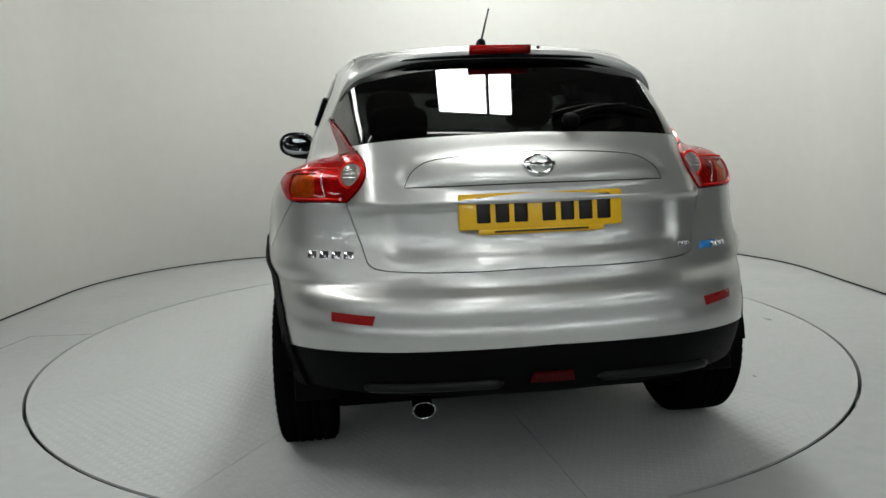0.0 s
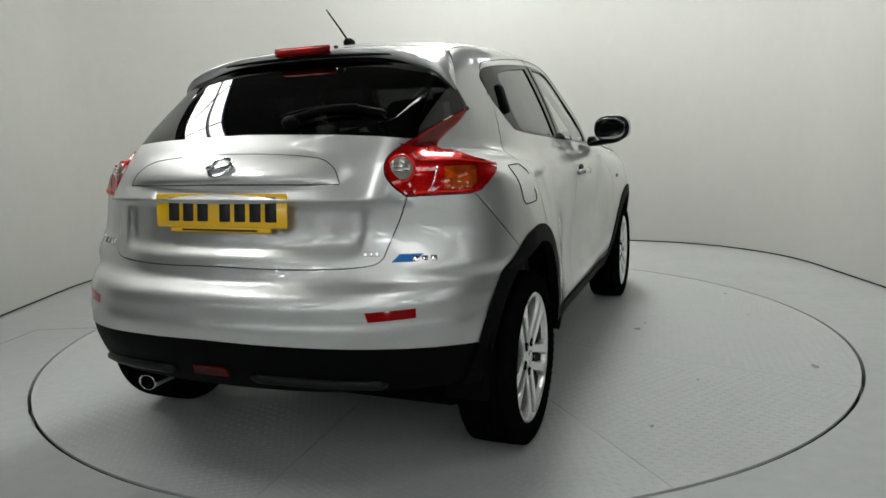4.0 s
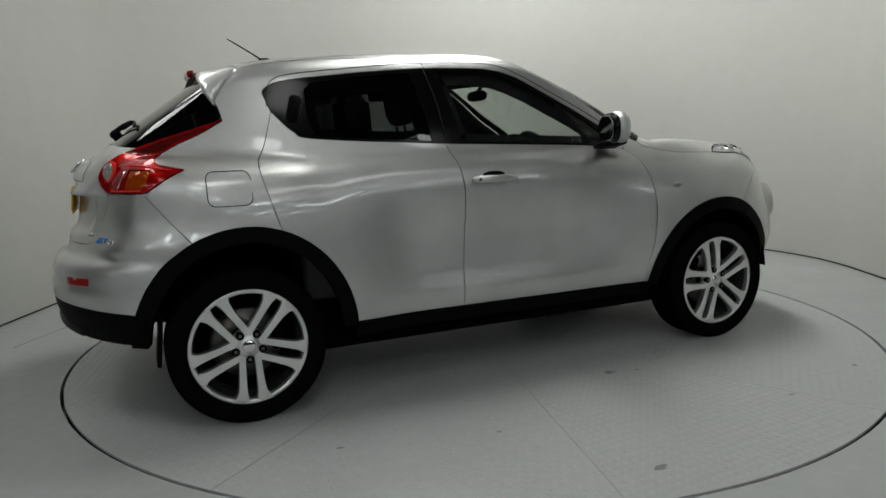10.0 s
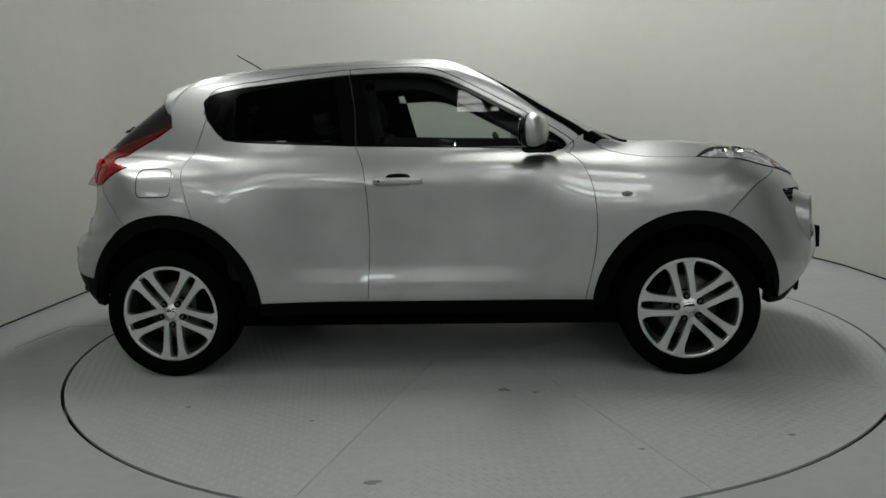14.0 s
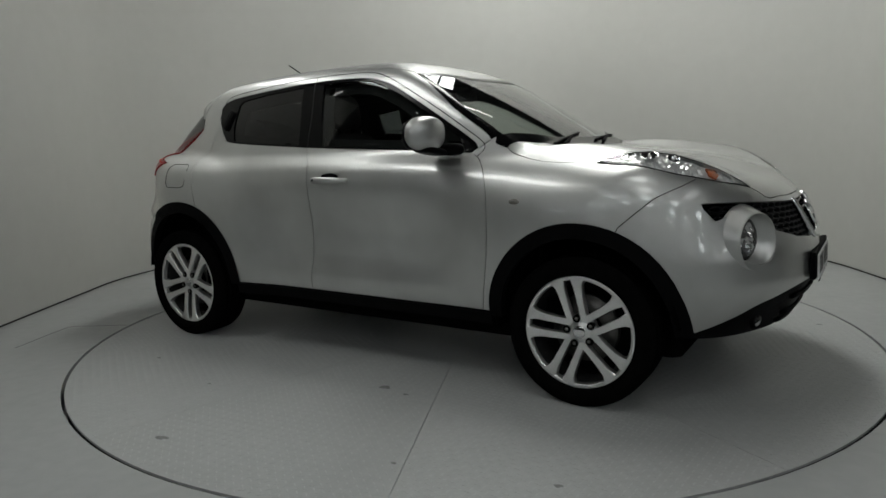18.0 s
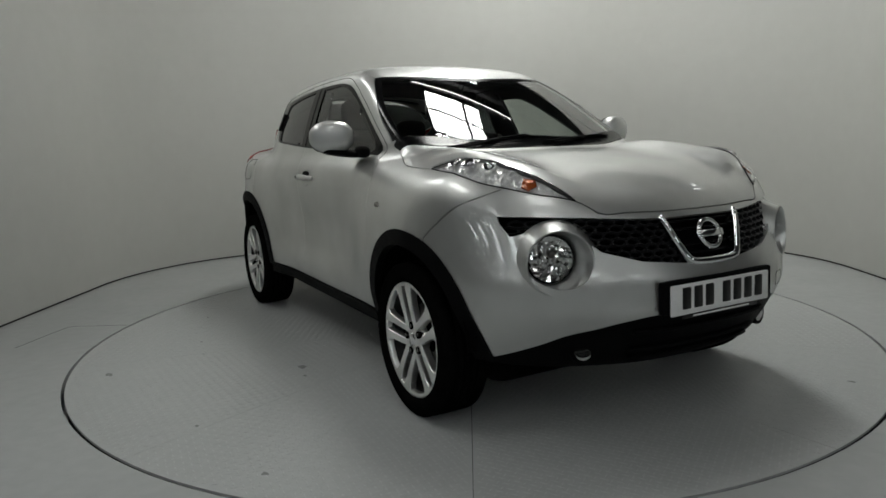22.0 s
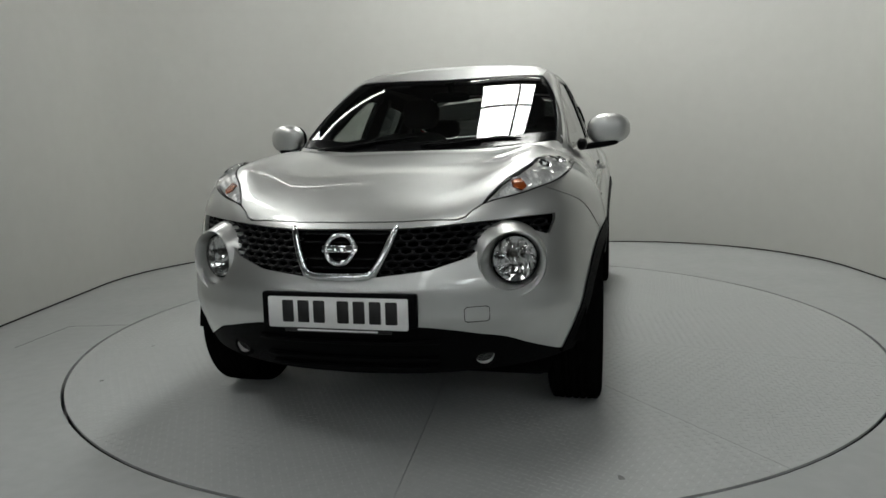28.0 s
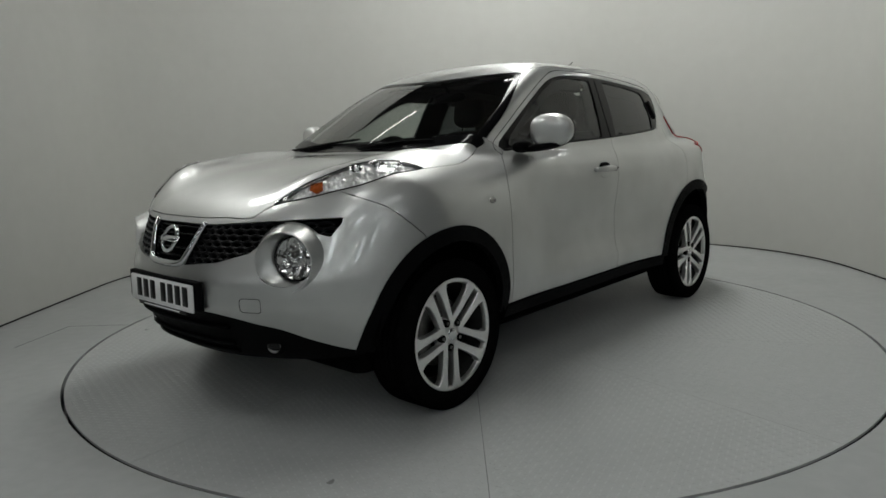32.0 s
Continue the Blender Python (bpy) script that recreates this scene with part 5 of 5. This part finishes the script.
    b1 = line("side", [(-0.352, 1.470), (-0.318, 1.30), (-0.306, 1.125)])
    skin_tube(car, "pillar_gap", b1, 0.003, M_INK, lift=0.001, n=6)
    # fuel flap on the right
    ff = line("side", [(-1.295 + x, 0.975 + z) for x, z in round_rect(0.172, 0.135, 0.03, 4)], sharp=True)
    skin_tube(car, "fuel_flap", ff, 0.0022, M_SEAM, "fuel filler flap joint", True, (-1,), 0.0004, 6)
    # number plates and emblems
    rear_m = frame_at((-1.893, 0, 0.933), (-1, 0, 0.10))
    number_plate(car, rear_m, M_YELLOW, "yellow rear number plate with bars", M_YELLOW)
    front_m = frame_at((2.096, 0, 0.556), (1, 0, 0.03))
    vs, fs = slab(round_rect(0.575, 0.118, 0.008), 0.022, 0.004)
    put("plate_holder", vs, fs, M_BLACK, car, frame_at((2.070, 0, 0.566), (1, 0, 0.03)), "black plate holder")
    number_plate(car, front_m, M_WHITE, "white front number plate with bars", M_INK)
    p, n = on("rear", 0.0, 1.066)
    emblem(car, frame_at(p, n), 0.040, "plain chrome ring emblem")
    p, n = on("front", 0.0, 0.767)
    emblem(car, frame_at(p + n * 0.006, n), 0.052, "plain chrome ring emblem")
    # lettering on the tail, as bars
    for y0, z0, w, h, k, m in ((0.657, 0.80, 0.034, 0.026, 4, M_CHROME), (-0.507, 0.792, 0.012, 0.014, 3, M_CHROME), (-0.66, 0.776, 0.02, 0.017, 3, M_CHROME)):
        for i in range(k):
            p, n = on("rear", abs(y0) - (i - (k - 1) / 2) * (w + 0.005) * (1 if y0 > 0 else -1), z0)
            if y0 < 0:
                p, n = Vector((p.x, -p.y, p.z)), Vector((n.x, -n.y, n.z))
            vs, fs = slab(round_rect(w, h, 0.003, 2), 0.004, 0.001)
            put("lettering_bar", vs, fs, m, car, frame_at(p, n))
    p, n = on("rear", 0.607, 0.779)
    vs, fs = slab([(-0.045, -0.013), (0.03, -0.013), (0.055, 0.013), (-0.02, 0.013)], 0.003, 0.001)
    put("blue_tab", vs, fs, M_BLUE, car, frame_at(Vector((p.x, -p.y, p.z)), Vector((n.x, -n.y, n.z))), "blue slanted enamel tab")
    # joint of the handle ledge above the plate
    lip_half = [(0.417, 1.014), (0.405, 1.042), (0.388, 1.063), (0.35, 1.086), (0.292, 1.098), (0.157, 1.108), (0.0, 1.112)]
    skin_tube(car, "ledge_joint", line("rear", lip_half), 0.0018, M_SEAM, lift=-0.0004, n=6)
    skin_tube(car, "ledge_edge", line("rear", [(0.0, 1.016), (0.23, 1.014), (0.417, 1.011)]), 0.0026, M_SEAM, lift=-0.001, n=6)
    # rear reflectors in pockets
    for s in (1, -1):
        brd = snap(TAIL_ROUND, [(-1.91, 0.530, 0.603), (-1.85, 0.668, 0.607), (-1.85, 0.668, 0.636), (-1.91, 0.520, 0.633), (-1.91, 0.530, 0.603)], sharp=True)[:-1]
        r = sheet("rear_reflector", brd, TAIL_ROUND, M_REDDARK, car, raise_by=0.0025, lip=0.008, res=0.02, gap=0, label="red rear reflector")[0]
        if s < 0:
            for v in r.data.vertices:
                v.co.y *= -1
            r.data.flip_normals()
    # exhaust, rear fog lamp, valance strips, flaps
    at = Matrix.Translation((-1.885, 0.387, 0.309))
    vs, fs = revolve([(0.030, 0.16), (0.034, 0.0), (0.036, -0.004), (0.0335, -0.006), (0.0315, 0.0)], 32, axis="x")
    tip = put("exhaust_tip", [(x, y * 1.06, z * 0.78) for x, y, z in vs], fs, M_CHROME, car, at, "chrome oval exhaust tip")
    vs, fs = revolve([(0.0316, -0.001), (0.028, 0.10), (0.0, 0.10)], 32, axis="x")
    put("bore", [(x, y * 1.06, z * 0.78) for x, y, z in vs], fs, M_DARK, tip, at, "black inside of the pipe")
    brd = snap(TAIL_ROUND, [(-2.0, -0.075, 0.413), (-2.0, 0.07, 0.413), (-2.0, 0.06, 0.445), (-2.0, -0.065, 0.445), (-2.0, -0.075, 0.413)], sharp=True)[:-1]
    sheet("rear_fog_lamp", brd, TAIL_ROUND, M_FOGRED, car, raise_by=0.002, lip=0.01, res=0.02, gap=0, label="dark red rear fog lamp")
    for s in (1, -1):
        pts = snap(TAIL_ROUND, [(-2.0, 0.15, 0.415), (-1.95, 0.36, 0.408), (-1.87, 0.57, 0.392)])
        skin_tube(car, "valance_strip", pts, [0.006] + [0.016] * (len(pts) - 2) + [0.006], M_STRIP, "grey strip in the lower bumper", sides=(s,), lift=-0.004, n=10)
        box("mud_flap", (0.018, 0.15, 0.22), (-1.60, s * 0.735, 0.38), M_BLACK, car, 0.008, "black mud flap behind the wheel", Matrix.Rotation(radians(6), 4, "Y"))
    # rear wiper
    pv, n = on("rear", 0.16, 1.20)
    pv = Vector((pv.x, -pv.y, pv.z))
    n = Vector((n.x, -n.y, n.z))
    w = put("rear_wiper", *blob((0.06, 0.05, 0.045), 2.4), M_BLACK, car, frame_at(pv + n * 0.012, n), "black rear window wiper")
    arm = REAR.lift(np.array([[0.16 + 0.31 * k / 10, 1.205 + 0.035 * math.sin(math.pi * k / 10 * 0.8)] for k in range(11)]))
    gn = grade(arm)
    part("arm", tube((arm + gn * 0.022)[:8], [0.011] * 4 + [0.008] * 4, 8, M_BLACK, "arm"), w)
    bl = REAR.lift(np.array([[0.10 + 0.38 * k / 12, 1.222 + 0.028 * math.sin(math.pi * k / 12)] for k in range(13)]))
    part("blade", tube(bl + grade(bl) * 0.012, [0.003] + [0.0075] * 11 + [0.003], 8, M_BLACK, "blade"), w)
    # front wipers on the cowl
    for y0, y1 in ((-0.52, -0.02), (0.02, 0.50)):
        bl = TOP.lift(np.array([[1.005 - 0.07 * (k / 14), y0 + (y1 - y0) * k / 14] for k in range(15)]))
        wp = part("wiper", tube(bl + grade(bl) * 0.005, [0.003] + [0.006] * 13 + [0.003], 8, M_BLACK, "wiper"), car, "black windscreen wiper")
        a = TOP.lift(np.array([[1.03 - 0.06 * k / 6, y0 + 0.05 + (y1 - y0) * 0.5 * k / 6] for k in range(7)]))
        part("arm", tube(a + grade(a) * 0.009, 0.006, 8, M_BLACK, "arm"), wp)
    # grille: dark back, cells, bars, chrome vee
    gt = line("front", [(0, 0.842), (0.2, 0.842), (0.425, 0.852), (0.60, 0.862), (0.727, 0.866)])
    gl = line("front", [(0.729, 0.866), (0.729, 0.842), (0.708, 0.789), (0.69, 0.792), (0.655, 0.806), (0.55, 0.808), (0.49, 0.768), (0.445, 0.728), (0.318, 0.688), (0.135, 0.670), (0, 0.668)], sharp=True)
    sheet("grille_back", loop(both(gt), both(gl[::-1])), NOSE_ROUND, M_DARK, car, raise_by=-0.045, lip=0.01, res=0.04, label="dark recess behind the grille")
    poly = np.array([(0.178, 0.835), (0.425, 0.845), (0.60, 0.856), (0.715, 0.86), (0.704, 0.80), (0.62, 0.822), (0.55, 0.83), (0.49, 0.78), (0.445, 0.742), (0.318, 0.705), (0.14, 0.686)])
    for s in (1, -1):
        vs, fs = [], []
        dz, dy = 0.0225, 0.047
        for j in range(11):
            for i in range(14):
                cy, cz = 0.14 + (i + 0.5 * (j % 2)) * dy, 0.676 + j * dz
                cz += 0.012 * (cy - 0.2)
                if not inside(np.array([[cy, cz]]), poly)[0]:
                    continue
                n = 12
                ring = FRONT.lift(np.array([[cy + math.cos(2 * math.pi * k / n) * dy * 0.50 * (1 + 0.12 * math.cos(4 * math.pi * k / n)), cz + math.sin(2 * math.pi * k / n) * dz * 0.56] for k in range(n)]))
                g = grade(ring)
                ring = ring - g * 0.014
                c = ring.mean(0)
                b0 = len(vs)
                for k in range(n):
                    r = ring[k]
                    out = (r - c) / max(np.linalg.norm(r - c), 1e-6)
                    for q in (r + g[k] * 0.004 + out * 0.002, r + g[k] * 0.003 - out * 0.0035, r - g[k] * 0.016 - out * 0.005):
                        vs.append(q * (1, s, 1))
                for k in range(n):
                    k2 = (k + 1) % n
                    for e in range(2):
                        fs.append((b0 + k * 3 + e, b0 + k2 * 3 + e, b0 + k2 * 3 + e + 1, b0 + k * 3 + e + 1))
        part("grille_mesh", mesh_from("grille_mesh", vs, fs, M_GRILLE), car, "black honeycomb grille")
    for z, w in ((0.825, 0.172), (0.795, 0.158), (0.74, 0.135), (0.71, 0.12)):
        b = line("front", [(-w, z), (w, z)], step=0.03)
        part("grille_bar", tube(b - grade(b) * 0.012, 0.0055, 8, M_GLOSSBLACK, "grille_bar"), car)
    vee = line("front", [(-0.196, 0.842), (-0.165, 0.765), (-0.132, 0.70), (-0.112, 0.682), (-0.06, 0.676), (0.06, 0.676), (0.112, 0.682), (0.132, 0.70), (0.165, 0.765), (0.196, 0.842)])
    k = len(vee)
    skin_tube(car, "chrome_vee", vee, [0.011 + 0.005 * math.sin(math.pi * i / (k - 1)) for i in range(k)], M_CHROME, "chrome vee round the emblem", sides=(1,), lift=0.002, n=12)
    # headlamps in raised silver bowls
    for s in (1, -1):
        p, n = on("front", 0.606, 0.714)
        ax = Vector((math.cos(radians(25)), math.sin(radians(25)), 0.06))
        m = frame_at(p, ax)
        # oval bowl, its rim set inboard of the lens
        vs, fs = disc_stack([(0.158, -0.052), (0.140, -0.016), (0.129, 0.004), (0.1235, 0.018), (0.1205, 0.0225), (0.1175, 0.0225), (0.1145, 0.018), (0.110, 0.003), (0.102, -0.010), (0.095, -0.022), (0.090, -0.032), (0.086, -0.040)], 64)
        bowl = []
        for q in vs:
            r = math.hypot(q[0], q[1])
            k = min(max((r - 0.086) / 0.031, 0), 1)
            k = k * k * (3 - 2 * k)
            bowl.append((q[0] * (1 - 0.005 * k) - 0.024 * k, q[1] * (1 - 0.04 * k) - 0.012 * k, q[2]))
        hl = put("headlamp", bowl, fs, M_SILVER, car, m, "round headlamp in a raised silver bowl", mirror=s < 0)
        vs, fs = disc_stack([(0.0880, -0.036), (0.0865, -0.025), (0.084, -0.025), (0.082, -0.034)], 48)
        put("lamp_ring", vs, fs, M_GLOSSBLACK, hl, m, mirror=s < 0)
        # reflector of stepped mirror facets
        rv, rf = [], []
        for j in range(8):
            r = 0.081 * (1 - j / 7)
            for i in range(28):
                a = 2 * math.pi * i / 28
                x, y = math.cos(a) * r, math.sin(a) * r
                wave = math.sin(x * 170) * 0.0050 + math.cos(y * 95) * 0.0022
                rv.append((x, y, -0.034 - 0.020 * (1 - (r / 0.081) ** 2) + wave * (1 if 0 < j < 7 else 0)))
        for j in range(7):
            for i in range(28):
                i2 = (i + 1) % 28
                rf.append((j * 28 + i, j * 28 + i2, (j + 1) * 28 + i2, (j + 1) * 28 + i))
        put("reflector", rv, rf, M_FACET, hl, m, "faceted bright reflector", False, mirror=s < 0)
        put("bulb_cap", *disc_stack([(0.0, -0.022), (0.011, -0.024), (0.014, -0.032), (0.014, -0.06)], 24), M_STEEL, hl, m @ Matrix.Translation((-0.004, 0.016, 0)), mirror=s < 0)
        vs, fs = disc_stack([(0.083 * math.cos(radians(a)), -0.026 + 0.024 * math.sin(radians(a))) for a in (0, 15, 30, 45, 60, 75, 89)], 48)
        put("lens", vs, fs, M_LAMPGLASS, hl, m, "clear domed lens", mirror=s < 0)
        # fog lamp
        p, n = on("front", 0.487, 0.362)
        m = frame_at(p - n * 0.012, Vector((1, 0.25, 0.05)))
        fg = put("fog_lamp", *disc_stack([(0.050, -0.012), (0.048, 0.004), (0.040, 0.006), (0.036, 0.0), (0.034, -0.02)], 36), M_BLACK, car, m, "round front fog lamp", mirror=s < 0)
        put("reflector", *disc_stack([(0.035, 0.002), (0.03, -0.012), (0.012, -0.02), (0, -0.008)], 24), M_BRIGHT, fg, m, mirror=s < 0)
        put("lens", *disc_stack([(0.036, 0.003), (0.025, 0.010), (0.012, 0.013), (0, 0.014)], 28), M_LAMPGLASS, fg, m, mirror=s < 0)
    # towing-eye cover and intake slats
    tw = line("front", [(0.477 + x, 0.539 + z) for x, z in round_rect(0.082, 0.054, 0.012, 3)], sharp=True)
    skin_tube(car, "towing_eye_cover", tw, 0.0016, M_SEAM, "square towing-eye cover", True, (1,), -0.0004, 6)
    for z in (0.325, 0.365, 0.44):
        b = snap(NOSE_ROUND, [(2.05, -0.36, z), (2.07, 0, z), (2.05, 0.36, z)], step=0.04)
        part("intake_slat", tube(b + grade(b) * 0.001, 0.009, 8, M_BLACK, "intake_slat"), car)


def build_cabin(car):
    """Seats, dashboard, wheel and mirror, as they show through the glass."""
    def seat(x, y, w, name):
        st = put(name, *blob((0.52, w, 0.17), 4), M_FABRIC, car, Matrix.Translation((x, y, 0.62)), "black fabric seat")
        put("backrest", *blob((0.17, w, 0.64), 3.6), M_FABRIC, st, Matrix.Translation((x - 0.29, y, 0.88)) @ Matrix.Rotation(radians(-16), 4, "Y"))
        hx = x - 0.405
        put("headrest", *blob((0.10, 0.25, 0.20), 3.2), M_FABRIC, st, Matrix.Translation((hx, y, 1.315)) @ Matrix.Rotation(radians(-10), 4, "Y"))
        for d in (-0.06, 0.06):
            part("headrest_post", tube([(hx + 0.02, y + d, 1.14), (hx + 0.002, y + d, 1.24)], 0.007, 8, M_BLACK, "headrest_post"), st)
        return st
    for y in (0.36, -0.36):
        seat(0.02, y, 0.48, "front_seat")
    rb = put("rear_bench", *blob((0.50, 1.24, 0.18), 4), M_FABRIC, car, Matrix.Translation((-0.78, 0, 0.62)), "black fabric rear bench")
    put("backrest", *blob((0.16, 1.22, 0.56), 4), M_FABRIC, rb, Matrix.Translation((-1.06, 0, 0.86)) @ Matrix.Rotation(radians(-14), 4, "Y"))
    for y in (0.38, -0.38):
        put("headrest", *blob((0.09, 0.24, 0.15), 3.2), M_FABRIC, rb, Matrix.Translation((-1.16, y, 1.225)))
    da = put("dashboard", *blob((0.52, 1.36, 0.30), 3.4), M_TRIMGREY, car, Matrix.Translation((0.80, 0, 0.93)), "dark grey dashboard")
    put("binnacle", *blob((0.22, 0.34, 0.12), 2.6), M_TRIMGREY, da, Matrix.Translation((0.66, -0.36, 1.06)))
    put("dash_top", *blob((0.50, 1.26, 0.08), 3), M_TRIMGREY, da, Matrix.Translation((0.84, 0, 1.035)))
    c = Vector((0.44, -0.36, 0.99))
    ring = [c + Matrix.Rotation(radians(-24), 3, "Y") @ Vector((0, math.cos(2 * math.pi * k / 36) * 0.185, math.sin(2 * math.pi * k / 36) * 0.185)) for k in range(36)]
    sw = part("steering_wheel", tube(ring, 0.0155, 10, M_FABRIC, "steering_wheel", True), car, "black three-spoke steering wheel")
    put("hub", *blob((0.06, 0.15, 0.13), 2.8), M_TRIMGREY, sw, Matrix.Translation(c))
    for a in (180, 0, 270):
        e = c + Matrix.Rotation(radians(-24), 3, "Y") @ Vector((0, math.cos(radians(a)) * 0.18, math.sin(radians(a)) * 0.18))
        part("spoke", tube([c, e], 0.013, 8, M_TRIMGREY, "spoke"), sw)
    mi = put("cabin_mirror", *blob((0.04, 0.23, 0.06), 3), M_BLACK, car, Matrix.Translation((0.24, 0, 1.385)), "black rear-view mirror")
    part("stem", tube([(0.25, 0, 1.41), (0.28, 0, 1.455)], 0.012, 8, M_BLACK, "stem"), mi)
    put("sensor_pod", *blob((0.07, 0.06, 0.035), 2.6), M_BLACK, car, Matrix.Translation((0.265, 0, 1.463)))
    # door cards and parcel shelf
    for s in (1, -1):
        box("door_card", (1.60, 0.05, 0.54), (-0.2, s * 0.745, 0.73), M_TRIMGREY, car, 0.02)
    box("parcel_shelf", (0.42, 1.16, 0.03), (-1.38, 0, 1.08), M_TRIMGREY, car, 0.01)
    box("bulkhead", (0.06, 1.3, 0.5), (1.0, 0, 0.78), M_DARK, car, 0.02)


def build_car():
    car = new("car")
    tagged(car, "silver metallic five-door crossover car parked on the turntable", "car")
    build_skin(car)
    build_body_inside(car)
    for x in (HUB_F, HUB_R):
        for s in (1, -1):
            build_wheel(car, x, s)
    build_details(car)
    build_cabin(car)
    return car


build_studio()
TABLE = build_table()
build_hall()
CAR = build_car()


def motions():
    rows_t, rows_c = [], []
    for t, h in TURN:
        m = pose(0, 0, 0, 0, 0, h)
        rows_t.append((t, m))
        rows_c.append((t, m @ pose(CAR_AT[0], CAR_AT[1], 0)))
    walk(TABLE, rows_t)
    walk(CAR, rows_c)


motions()
